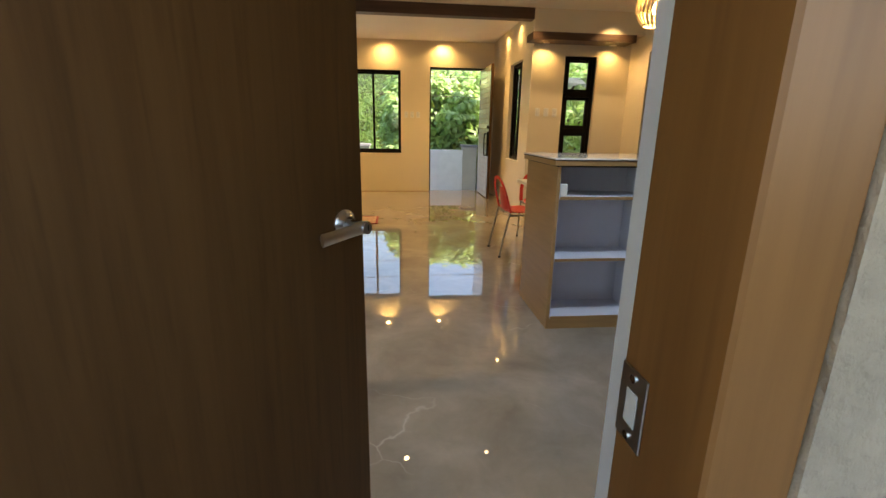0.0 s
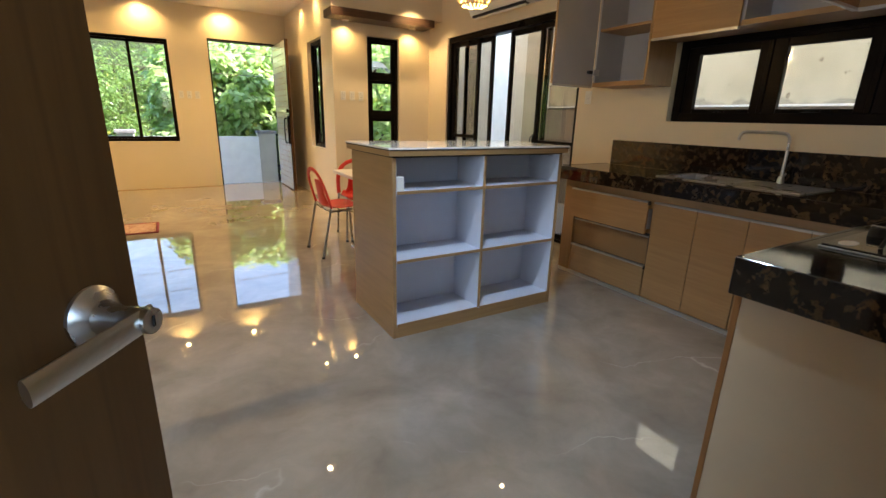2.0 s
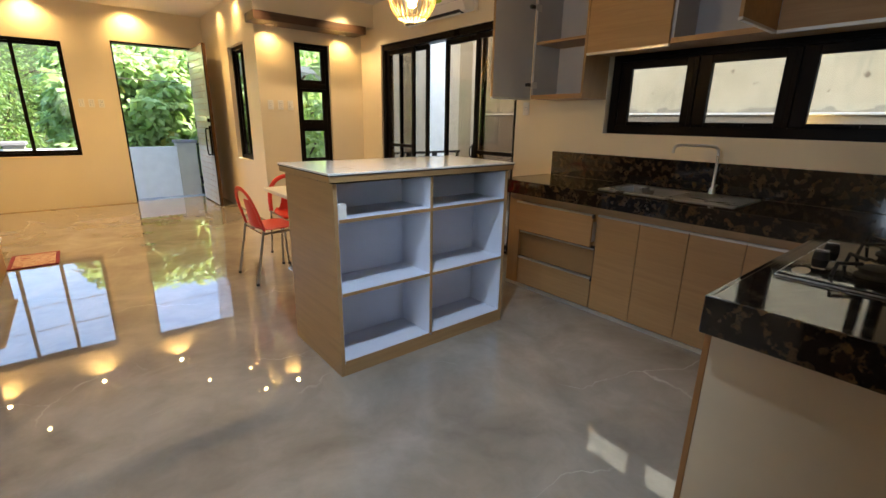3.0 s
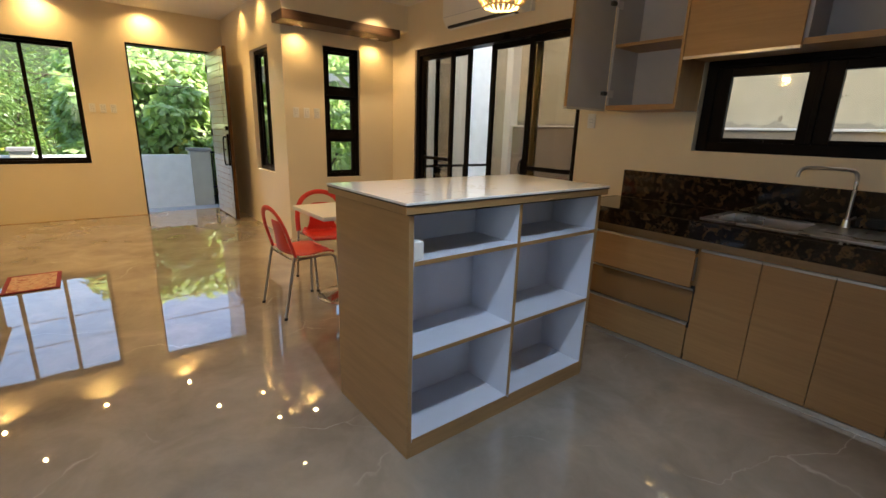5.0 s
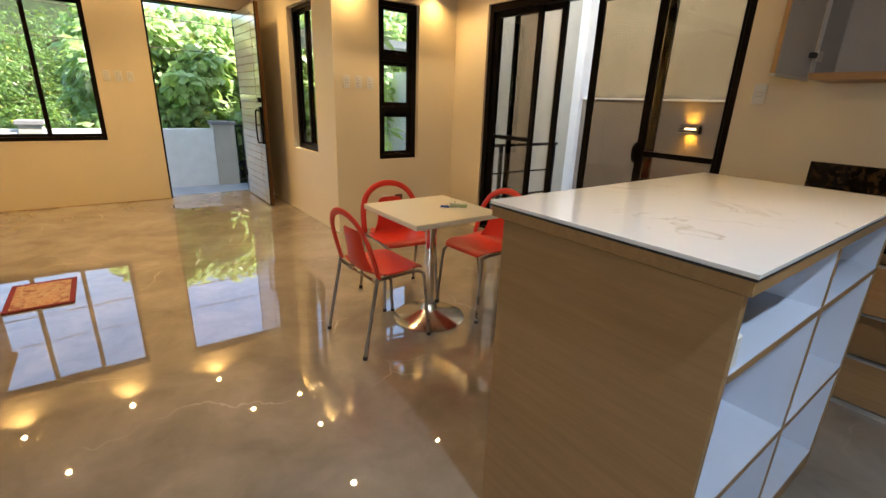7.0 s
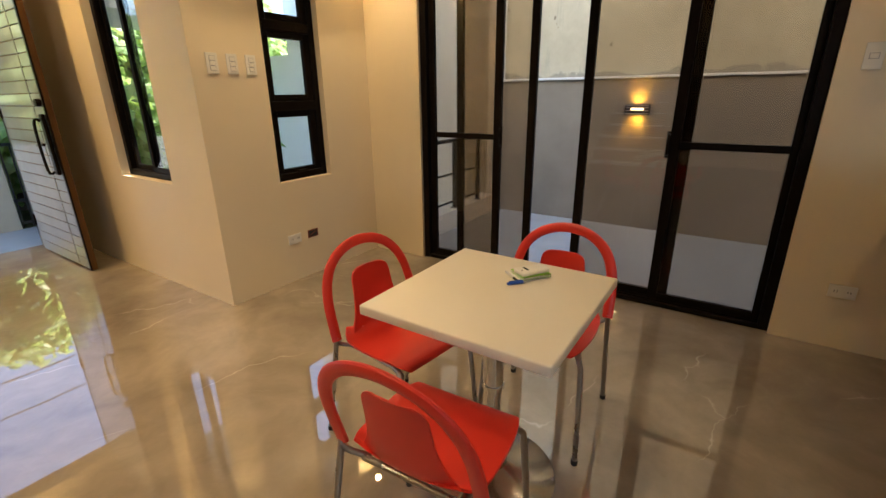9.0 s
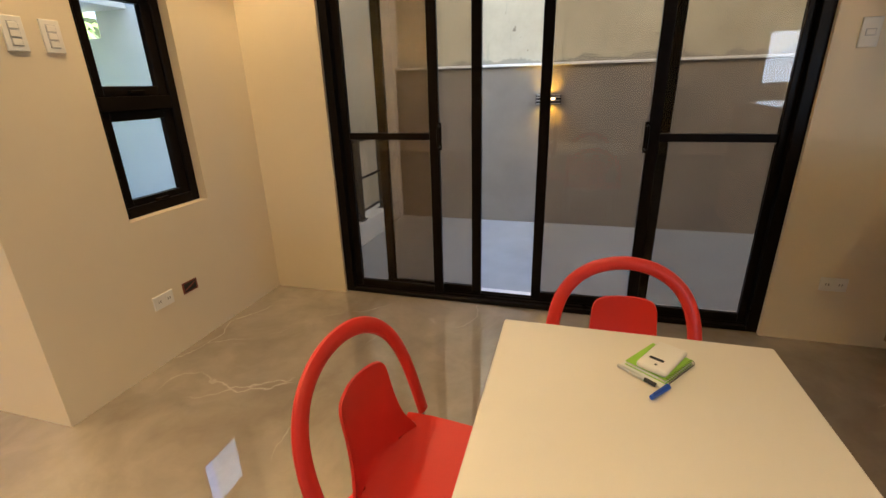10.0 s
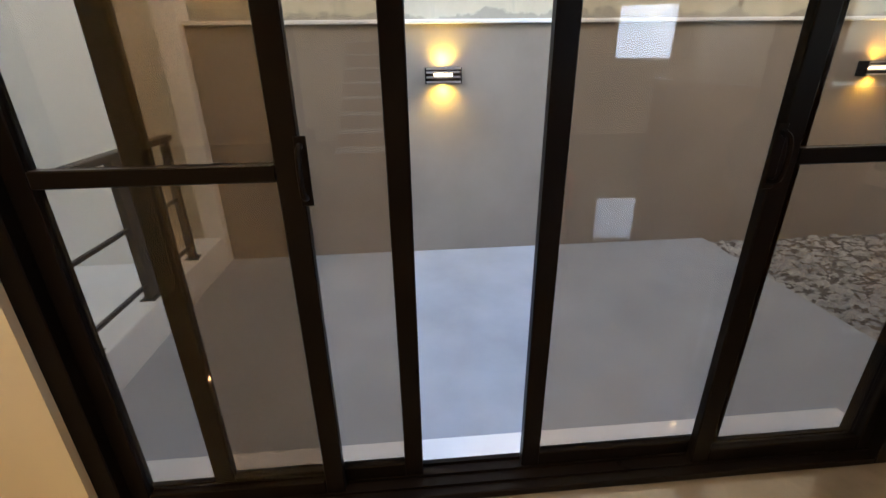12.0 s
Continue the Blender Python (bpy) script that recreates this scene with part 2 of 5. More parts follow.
M_LAMV = wood("pale_oak_laminate", (0.30, 0.173, 0.070), (0.385, 0.228, 0.098), "z", 0.4, 2.2, streak=0.2)
M_LAMH = wood("pale_oak_laminate_across", (0.30, 0.173, 0.070), (0.385, 0.228, 0.098), "y", 0.45, 1.6, streak=0.22)
M_LAMX = wood("pale_oak_laminate_long", (0.30, 0.173, 0.070), (0.385, 0.228, 0.098), "x", 0.4, 2.2, streak=0.2)
M_SHELF = mat("white_melamine", (0.60, 0.62, 0.70), 0.35, spread=0.03, bmp=0.05)
M_GREYLAM = mat("grey_melamine", (0.40, 0.40, 0.43), 0.4, spread=0.03, bmp=0.05)
M_BLACK = mat("black_aluminium", (0.008, 0.0058, 0.0045), 0.32, spread=0.2, bmp=0.05, spec=0.07)
M_RAIL = mat("black_steel", (0.022, 0.020, 0.018), 0.45, metal=0.0, spread=0.3, bmp=0.2)
M_GLASS = glass("clear_glass", (0.97, 0.98, 0.97))
M_BRONZE = glass("bronze_glass", (0.78, 0.71, 0.62))
M_BRONZE_DARK = glass("dark_bronze_glass", (0.70, 0.63, 0.54))
M_GRANITE = granite()
M_STEEL = mat("brushed_steel", (0.62, 0.61, 0.60), 0.30, metal=1.0, spread=0.03, scale=6, bmp=0.0)
M_CHROME = mat("chrome", (0.75, 0.75, 0.76), 0.08, metal=1.0, spread=0.04, bmp=0.0)
M_LEG = mat("dull_grey_metal", (0.36, 0.34, 0.32), 0.30, metal=1.0, spread=0.08, scale=12, bmp=0.0)
M_CHROME_DULL = mat("scuffed_chrome", (0.66, 0.63, 0.60), 0.17, metal=1.0, spread=0.10, scale=9, bmp=0.0, stain=0.5)
M_ALU = mat("aluminium_strip", (0.60, 0.59, 0.57), 0.35, metal=0.8, spread=0.06, bmp=0.05)
M_RED = mat("red_plastic", (0.62, 0.030, 0.016), 0.38, spread=0.05, scale=3, bmp=0.12, bscale=150)
M_TABLE = mat("ivory_table_laminate", (0.74, 0.70, 0.62), 0.35, spread=0.03, scale=3, bmp=0.1, bscale=120)
M_PLASTIC = mat("white_plastic", (0.78, 0.765, 0.72), 0.35, spread=0.03, bmp=0.03)
M_RUBBER = mat("black_rubber", (0.02, 0.02, 0.02), 0.7, spread=0.1)
M_BLKGLOSS = mat("black_glass_hob", (0.012, 0.012, 0.013), 0.06, spread=0.1, bmp=0.0, coat=0.5)
M_SLAB = mat("smooth_cement", (0.34, 0.36, 0.39), 0.38, spread=0.12, scale=3, bmp=0.15, bscale=30, stain=0.25)
M_TAUPE = mat("taupe_wall_paint", (0.27, 0.235, 0.20), 0.7, spread=0.10, scale=2.5, bmp=0.08, bscale=30, stain=0.35)
M_BEIGE = mat("beige_wall_paint", (0.50, 0.46, 0.38), 0.7, spread=0.08, scale=3, bmp=0.2, bscale=30)
M_CREAM = weathered_wall()
M_CAP = mat("cement_cap", (0.27, 0.25, 0.25), 0.8, spread=0.1, bmp=0.4, bscale=50)
M_SOIL = mat("grey_brown_soil", (0.12, 0.10, 0.08), 0.95, spread=0.35, scale=9, bmp=1.0, bscale=40)
M_STONE = mat("pale_stone", (0.34, 0.33, 0.31), 0.85, spread=0.35, scale=12, bmp=0.6, bscale=60)
M_GRASS = mat("garden_ground", (0.06, 0.08, 0.03), 0.95, spread=0.4, scale=5, bmp=1.0, bscale=20)
M_BARK = mat("bark", (0.12, 0.09, 0.06), 0.9, spread=0.3, scale=12, bmp=1.0, bscale=30)
M_LEAF_A = leaf_material("broad_leaves", (0.20, 0.34, 0.11), (0.46, 0.58, 0.28), 0.5)
M_LEAF_B = leaf_material("fine_leaves", (0.035, 0.09, 0.02), (0.16, 0.26, 0.055), 0.3)
M_BULB = glow("warm_bulb", (1.0, 0.72, 0.36), 4.0)
M_LED = glow("downlight_disc", (1.0, 0.80, 0.52), 8.0)
M_BAMBOO = mat("bamboo_cane", (0.72, 0.56, 0.30), 0.5, spread=0.2, scale=20)
M_BRICKRED = mat("brick_red_box", (0.22, 0.06, 0.035), 0.8, spread=0.2)
M_GREEN = mat("lime_green_card", (0.30, 0.58, 0.04), 0.4, spread=0.04)
M_PAPER = mat("white_paper", (0.75, 0.75, 0.72), 0.6, spread=0.03)
M_BLUE = mat("blue_plastic", (0.02, 0.09, 0.50), 0.3, spread=0.05)
M_SCREEN = mat("dark_screen", (0.03, 0.035, 0.04), 0.15, spread=0.05)
M_MATRED = mat("dark_red_binding", (0.20, 0.02, 0.025), 0.95, spread=0.2, bmp=0.8, bscale=200)


# ---- mesh helpers ----
def bm_box(x0, x1, y0, y1, z0, z1, bevel=0.0, bm=None, seg=1):
    own = bm is None
    b = bmesh.new()
    bmesh.ops.create_cube(b, size=1)
    bmesh.ops.scale(b, vec=(x1 - x0, y1 - y0, z1 - z0), verts=b.verts)
    bmesh.ops.translate(b, vec=((x0 + x1) / 2, (y0 + y1) / 2, (z0 + z1) / 2), verts=b.verts)
    if bevel:
        bmesh.ops.bevel(b, geom=b.edges[:], offset=bevel, segments=seg, affect="EDGES", profile=0.5)
    if own:
        return b
    return merge(bm, b)


def merge(bm, other):
    me = bpy.data.meshes.new("tmp")
    other.to_mesh(me)
    other.free()
    bm.from_mesh(me)
    bpy.data.meshes.remove(me)
    return bm


def bm_cyl(p0, p1, r0, r1=None, seg=16, bm=None, caps=True):
    r1 = r0 if r1 is None else r1
    b = bmesh.new()
    p0, p1 = Vector(p0), Vector(p1)
    d = p1 - p0
    bmesh.ops.create_cone(b, cap_ends=caps, segments=seg, radius1=r0, radius2=r1, depth=d.length)
    bmesh.ops.transform(b, matrix=Matrix.Translation((p0 + p1) / 2) @ d.to_track_quat("Z", "Y").to_matrix().to_4x4(), verts=b.verts)
    return b if bm is None else merge(bm, b)


def bm_tube(points, rad, seg=10, bm=None, ry=None, up=(0, 0, 1)):
    """A tube along points; ry gives an oval section."""
    ry = rad if ry is None else ry
    b = bm or bmesh.new()
    pts = [Vector(p) for p in points]
    rings = []
    side = None
    for i, p in enumerate(pts):
        d = (pts[min(i + 1, len(pts) - 1)] - pts[max(i - 1, 0)]).normalized()
        s = d.cross(Vector(up)) if side is None else side - d * side.dot(d)
        if s.length < 1e-4:
            s = d.orthogonal()
        side = s.normalized()
        n = side.cross(d).normalized()
        rings.append([b.verts.new(p + side * (math.cos(a) * rad) + n * (math.sin(a) * ry)) for a in [2 * math.pi * k / seg for k in range(seg)]])
    for a, c in zip(rings, rings[1:]):
        for k in range(seg):
            b.faces.new((a[k], a[(k + 1) % seg], c[(k + 1) % seg], c[k]))
    b.faces.new(rings[0][::-1])
    b.faces.new(rings[-1])
    return b


def bm_lathe(profile, seg=40, bm=None, at=(0, 0, 0)):
    """A turned shape from (radius, z) pairs."""
    b = bm or bmesh.new()
    rings = [[b.verts.new((at[0] + r * math.cos(2 * math.pi * k / seg), at[1] + r * math.sin(2 * math.pi * k / seg), at[2] + z)) for k in range(seg)] for r, z in profile]
    for a, c in zip(rings, rings[1:]):
        for k in range(seg):
            b.faces.new((a[k], a[(k + 1) % seg], c[(k + 1) % seg], c[k]))
    b.faces.new(rings[0][::-1])
    b.faces.new(rings[-1])
    return b


def smooth_path(pts, n=6):
    """Points of a smooth line through pts."""
    P = [Vector(p) for p in pts]
    out = []
    for i in range(len(P) - 1):
        a, b, c, d = P[max(i - 1, 0)], P[i], P[i + 1], P[min(i + 2, len(P) - 1)]
        for k in range(n):
            t = k / n
            out.append(0.5 * ((2 * b) + (c - a) * t + (2 * a - 5 * b + 4 * c - d) * t * t + (3 * b - a - 3 * c + d) * t ** 3))
    out.append(P[-1])
    return out


def obj(name, bm, material, smooth=False):
    me = bpy.data.meshes.new(name)
    bmesh.ops.recalc_face_normals(bm, faces=bm.faces)
    bm.to_mesh(me)
    bm.free()
    if smooth:
        me.shade_smooth()
        me.set_sharp_from_angle(angle=radians(35))
    for m in (material if isinstance(material, (list, tuple)) else [material]):
        me.materials.append(m)
    return new(name, me)


def part(name, bm, material, parent, label="", smooth=False):
    """One mesh, drawn in world places, as a child of a thing or a part."""
    ob = obj(name, bm, material, smooth)
    ob.parent = parent
    off, q = Vector((0, 0, 0)), parent
    while q is not None:
        off += q.location
        q = q.parent
    ob.data.transform(Matrix.Translation(-off))
    return tagged(ob, label=label) if label else ob


def thing(name, label, category, at=(0, 0, 0), group=""):
    e = new(name)
    e.empty_display_size = 0.1
    e.location = at
    return tagged(e, label=label, category=category, group=group)


def struct(name, bm, material, label="", smooth=False):
    return tagged(obj(name, bm, material, smooth), label=label, kind="structure")


def wall(name, axis, a0, a1, u0, u1, z0, z1, holes=(), material=None, label=""):
    """A wall with a thickness a0..a1 across 'axis', along u, with holes (u0, u1, z0, z1)."""
    us = sorted({u0, u1, *[h[0] for h in holes], *[h[1] for h in holes]})
    bm = bmesh.new()
    for ua, ub in zip(us, us[1:]):
        mid = (ua + ub) / 2
        zs = [z0]
        for h in sorted([h for h in holes if h[0] < mid < h[1]], key=lambda h: h[2]):
            zs += [h[2], h[3]]
        zs.append(z1)
        for za, zb in zip(zs[::2], zs[1::2]):
            if zb - za > 1e-4:
                if axis == "y":
                    bm_box(ua, ub, a0, a1, za, zb, bm=bm)
                else:
                    bm_box(a0, a1, ua, ub, za, zb, bm=bm)
    bmesh.ops.remove_doubles(bm, verts=bm.verts, dist=0.0005)
    return struct(name, bm, material or M_WALL, label)


# ---- shell of the house ----
F_DOOR = (0.775, 1.85, 0.0, 2.46)
F_WIN = (-1.97, 0.195, 0.79, 2.385)
KW = (0.66, 2.556)
struct("floor", bm_box(XL, XR + 0.16, 0.03, YN + 0.18, -0.14, 0.0), M_FLOOR, "polished grey-beige marble-look tile floor, mirror-glossy")
struct("floor", bm_box(XL, XP + 0.15, YN + 0.18, YF + 0.2, -0.14, 0.0), M_FLOOR, "polished grey-beige marble-look tile floor, mirror-glossy")
wall("wall_front", "y", YF, YF + 0.2, XL - 0.2, XP + 0.15, 0, 3.1, [F_DOOR, F_WIN], label="cream painted front wall with door and wide window")
wall("wall_pier", "x", XP, XP + 0.15, YN, YF, 0, 3.1, [(7.05, 7.81, 0.79, 2.345)], label="cream painted side wall with a narrow window")
wall("wall_nook", "y", YN, YN + 0.18, XP + 0.15, XR + 0.17, 0, 3.1, [(2.547, 3.035, 0.762, 2.338)], label="cream painted nook wall with a tall narrow window")
wall("wall_right", "x", XR, XR + 0.17, 0.03, YN, 0, 3.1, [(3.522, 6.02, 0.0, 2.343), (*KW, 1.298, 1.93)], label="cream painted wall with sliding door and kitchen window")
wall("wall_back", "y", 0.03, YB, XL, XR, 0, 3.1, [(-0.60, 0.345, 0.0, 2.12)], label="cream painted back wall with the kitchen doorway")
# the opening is assumed and unseen; the added side lamp stands in it
wall("wall_left", "x", XL - 0.2, XL, 0.03, YF, 0, 3.1, [(0.5, 1.5, 1.2, 2.1)], label="plain cream painted wall")
struct("wall_outer_face", bm_box(0.345, 3.70, 0.018, 0.03, 0, 3.1), M_STUCCO, "rough grey stucco on the outer wall")
struct("wall_outer_face", bm_box(-3.4, -0.60, 0.018, 0.03, 0, 3.1), M_STUCCO, "rough grey stucco on the outer wall")
struct("ceiling_kitchen", bm_box(XL, XR, YB, 6.20, HK, HK + 0.12), M_CEIL, "white painted kitchen ceiling")
struct("ceiling_living", bm_box(XL, XP, 6.35, YF, HL, HL + 0.12), M_CEIL, "white painted living room ceiling")
struct("ceiling_beam", bm_box(XL, 1.95, 6.20, 6.35, 2.72, HL + 0.12), M_BEAM, "dark walnut-clad ceiling beam between kitchen and living room")
struct("ceiling_soffit", bm_box(1.95, XR, 6.20, YN, 2.57, HL + 0.12), M_WALL, "cream painted dropped soffit over the nook window")
struct("ceiling_soffit_trim", bm_box(1.94, 3.40, 6.17, 6.50, 2.475, 2.57, 0.003), M_BEAM, "dark walnut-clad lamp box under the soffit")
# unseen block, sized to keep the sun off patio and terrace
struct("roof", bm_box(XL - 0.2, XR + 0.17, -2.9, YF + 0.2, 3.1, 5.2), M_WHITE, "unseen upper storey block, added to shade the patio and terrace")
struct("baseboard", bm_box(XL, 0.775, YF - 0.006, YF, 0, 0.008), M_LAMX, "thin pale line where wall meets floor")

# ---- outdoors: ground, patio, boundary ----
struct("ground", bm_box(-150, 150, 9.42, 150, -0.6, -0.36, bm=bm_box(-150, 150, -150, 9.42, -0.6, -0.15)), M_GRASS, "garden ground with soil and grass")
struct("pavement_back", bm_box(-3.4, 3.7, -2.4, 0.018, -0.15, -0.005), M_SLAB, "cement apron outside the back door")
# unseen side walls, added; their heights set how much light reaches the back door
struct("wall_side_added", bm_box(-3.4, -3.25, -2.6, 0.018, -0.15, 1.0), M_STUCCO, "unseen side wall added behind the house to control its light")
struct("wall_side_added", bm_box(3.55, 3.7, -2.4, 0.018, -0.15, 2.75), M_STUCCO, "unseen side wall added behind the house to control its light")
# unseen cover, added to darken door leaf and jamb
struct("ceiling_rear_added", bm_box(-3.5, 3.8, -2.8, 0.018, 2.75, 2.87), M_CEIL, "unseen ceiling added behind the house to shade the back door")
# added out of view; its height leaves a strip of sky to light the doorway
struct("wall_rear_added", bm_box(-6, 6.0, -2.6, -2.4, -0.15, 1.3), M_CREAM, "unseen wall added behind the house, height set for the light")
struct("pavement_terrace", bm_box(-4, 5.8, YF + 0.2, 11.9, -0.37, -0.33), M_SLAB, "smooth pale terrace floor before the front door")
struct("patio", bm_box(XR + 0.17, 5.8, 2.70, 6.45, -0.15, -0.10, 0.004), M_SLAB, "smooth blue-grey cement patio slab")
struct("patio_sill", bm_box(XR + 0.17, XR + 0.29, 3.45, 6.1, -0.10, -0.004, 0.005), M_WHITE, "white painted step below the sliding door")
struct("curb", bm_box(3.7, 5.72, 6.45, 6.65, -0.15, 0.11, 0.006), M_WHITE, "white painted low curb under the railing")
struct("wall_boundary_lower", bm_box(5.80, 5.98, -2.4, 6.44, -0.15, 1.49), M_TAUPE, "taupe painted boundary wall, lower part")
struct("wall_boundary_cap", bm_box(5.77, 6.0, -2.4, 6.44, 1.49, 1.515, 0.004), M_WHITE, "thin white ledge on the boundary wall")
# tops up to 5.8 m are added above view to block sun from the patio
struct("wall_boundary_upper", bm_box(5.90, 6.08, -2.4, 6.44, 1.515, 5.8), M_CREAM, "weathered cream boundary wall with grey stains and chips")
struct("wall_pilaster", bm_box(5.72, 6.1, 6.44, 6.58, -0.15, 5.8, 0.004), M_WHITE, "white painted pilaster")
struct("pavement_side", bm_box(2.3, 5.84, 6.75, YF + 0.2, -0.15, -0.12), M_WHITE, "white painted cement yard beside the nook")
struct("wall_boundary_beige", bm_box(5.84, 6.0, 6.58, 7.05, -0.15, 5.8), M_BEIGE, "beige boundary wall piece behind the railing")
struct("wall_boundary_low", bm_box(5.84, 6.0, 10.4, 12.2, -0.37, 2.0), M_WHITE, "white painted lower end of the boundary wall")
# upper part is unseen, height added so the terrace stays in shade
struct("wall_boundary_white", bm_box(5.84, 6.0, 7.05, 10.4, -0.37, 8.0), M_WHITE, "white painted boundary wall, raised out of view to block sun")
struct("carport_roof", bm_box(2.5, 5.84, 9.9, 11.6, 2.30, 2.42), M_CEIL, "plain pale carport roof slab beyond the side yard")
# unseen walls, added to dim the side opening and shape light from the left
struct("wall_west_added", bm_box(-4.8, -4.6, 0.2, 9.4, -0.15, 3.0), M_BEIGE, "unseen beige wall added to shape the light from the left")
struct("wall_west_added", bm_box(-6.7, -6.5, -3.0, 0.2, -0.15, 3.0), M_BEIGE, "unseen beige wall added to shape the light from the left")
struct("terrace_wall", bm_box(-9.0, 1.87, 11.9, 12.05, -0.37, 0.75, 0.006), M_WHITE, "low white painted terrace wall")


def pillar(x0, x1):
    t = thing("gate_pillar", "white painted square pillar with a grey cement cap on the terrace wall", "pillar", (x0, 11.9, -0.37), "terrace pillars")
    part("shaft", bm_box(x0, x1, 11.88, 12.20, -0.37, 0.82, 0.005), M_BEIGE, t)
    part("cap", bm_box(x0 - 0.03, x1 + 0.03, 11.85, 12.23, 0.82, 0.885, 0.006), M_CAP, t, "grey cement cap")


pillar(1.87, 2.25)
pillar(-0.90, -0.60)


def gate():
    t = thing("garden_gate", "black steel bar gate beside the white gate pillar", "gate", (2.28, 12.0, -0.33))
    for z in (0.04, 0.35, 1.10):
        part("rail", bm_box(2.28, 3.5, 12.0, 12.03, z - 0.33, z - 0.29), M_RAIL, t)
    for k in range(11):
        x = 2.29 + k * 0.108
        part("bar", bm_box(x, x + 0.018, 12.005, 12.023, -0.33, 0.80), M_RAIL, t)


gate()


def railing():
    t = thing("patio_railing", "black steel railing on the white curb at the patio", "railing", (3.8, 6.52, 0.11))
    part("top_rail", bm_box(3.75, 5.41, 6.48, 6.54, 0.855, 0.89, 0.004), M_RAIL, t)
    for z in (0.18, 0.50):
        part("mid_rail", bm_box(3.75, 5.345, 6.50, 6.52, z, z + 0.02, 0.002), M_RAIL, t)
    for x, w in ((3.80, 0.022), (4.32, 0.022), (4.85, 0.042), (5.36, 0.022)):
        part("post", bm_box(x - w, x + w, 6.49, 6.53, 0.116, 0.855, 0.003), M_RAIL, t)
        part("foot", bm_box(x - w - 0.02, x + w + 0.02, 6.47, 6.55, 0.108, 0.117, 0.002), M_RAIL, t)


railing()


def window_frame(name, axis, at, depth, u0, u1, z0, z1, w=0.05, low=None):
    """Outer frame in one mesh; returns it with kind structure."""
    bm = bmesh.new()
    for a, b, c, d in ((u0, u0 + w, z0, z1), (u1 - w, u1, z0, z1), (u0 + w, u1 - w, z0, z0 + (low or w)), (u0 + w, u1 - w, z1 - w, z1)):
        if axis == "y":
            bm_box(a, b, at, at + depth, c, d, 0.003, bm)
        else:
            bm_box(at, at + depth, a, b, c, d, 0.003, bm)
    return struct(name, bm, M_BLACK, "black aluminium window frame")


def bar(parent, name, axis, a0, a1, u0, u1, z0, z1, material=None, bevel=0.003, label=""):
    if axis == "y":
        return part(name, bm_box(u0, u1, a0, a1, z0, z1, bevel), material or M_BLACK, parent, label)
    return part(name, bm_box(a0, a1, u0, u1, z0, z1, bevel), material or M_BLACK, parent, label)


# front window: four sliding panes
fw = window_frame("window_1", "y", YF + 0.02, 0.09, F_WIN[0], F_WIN[1], F_WIN[2], F_WIN[3], 0.045)
cuts = [F_WIN[0] + 0.03, -1.406, -0.845, -0.345, F_WIN[1] - 0.03]
for i, (a, b) in enumerate(zip(cuts, cuts[1:])):
    d = YF + (0.035 if i % 2 else 0.065)
    for u in (a - 0.022, b - 0.022):
        bar(fw, "stile", "y", d, d + 0.025, u, u + 0.044, 0.83, 2.345)
    for z in (0.83, 2.305):
        bar(fw, "rail", "y", d, d + 0.025, a + 0.022, b - 0.022, z, z + 0.04)
    bar(fw, "pane", "y", d + 0.01, d + 0.015, a + 0.02, b - 0.02, 0.865, 2.31, M_GLASS, 0)
bar(fw, "window_sill", "y", YF - 0.01, YF + 0.02, F_WIN[0], F_WIN[1], 0.775, 0.79, M_WALL)

# pier window: two sliding panes
pw = window_frame("window_2", "x", XP + 0.06, 0.08, 7.05, 7.81, 0.79, 2.345, 0.045)
for i, (a, b) in enumerate(((7.08, 7.44), (7.40, 7.78))):
    d = XP + 0.07 + 0.03 * i
    for u in (a, b - 0.04):
        bar(pw, "stile", "x", d, d + 0.025, u, u + 0.04, 0.83, 2.305)
    for z in (0.83, 2.265):
        bar(pw, "rail", "x", d, d + 0.025, a + 0.04, b - 0.04, z, z + 0.04)
    bar(pw, "pane", "x", d + 0.01, d + 0.015, a + 0.035, b - 0.035, 0.865, 2.27, M_GLASS, 0)

# nook window: three awning panes
nw = window_frame("window_3", "y", YN + 0.05, 0.09, 2.547, 3.035, 0.762, 2.338, 0.05)
for z0, z1 in ((0.80, 1.255), (1.32, 1.775), (1.84, 2.30)):
    for u in (2.59, 2.935):
        bar(nw, "stile", "y", YN + 0.065, YN + 0.10, u, u + 0.055, z0, z1)
    for z in (z0, z1 - 0.045):
        bar(nw, "rail", "y", YN + 0.065, YN + 0.10, 2.645, 2.935, z, z + 0.045)
    bar(nw, "pane", "y", YN + 0.08, YN + 0.085, 2.64, 2.94, z0 + 0.03, z1 - 0.03, M_GLASS, 0)
    bar(nw, "latch", "y", YN + 0.045, YN + 0.065, 2.76, 2.84, z0 + 0.012, z0 + 0.026, M_BLACK)
for z in (1.255, 1.775):
    bar(nw, "transom", "y", YN + 0.05, YN + 0.13, 2.597, 2.985, z, z + 0.065)

# kitchen window: three awning panes
kw = window_frame("window_4", "x", XR + 0.06, 0.10, KW[0], KW[1], 1.298, 1.93, 0.067)
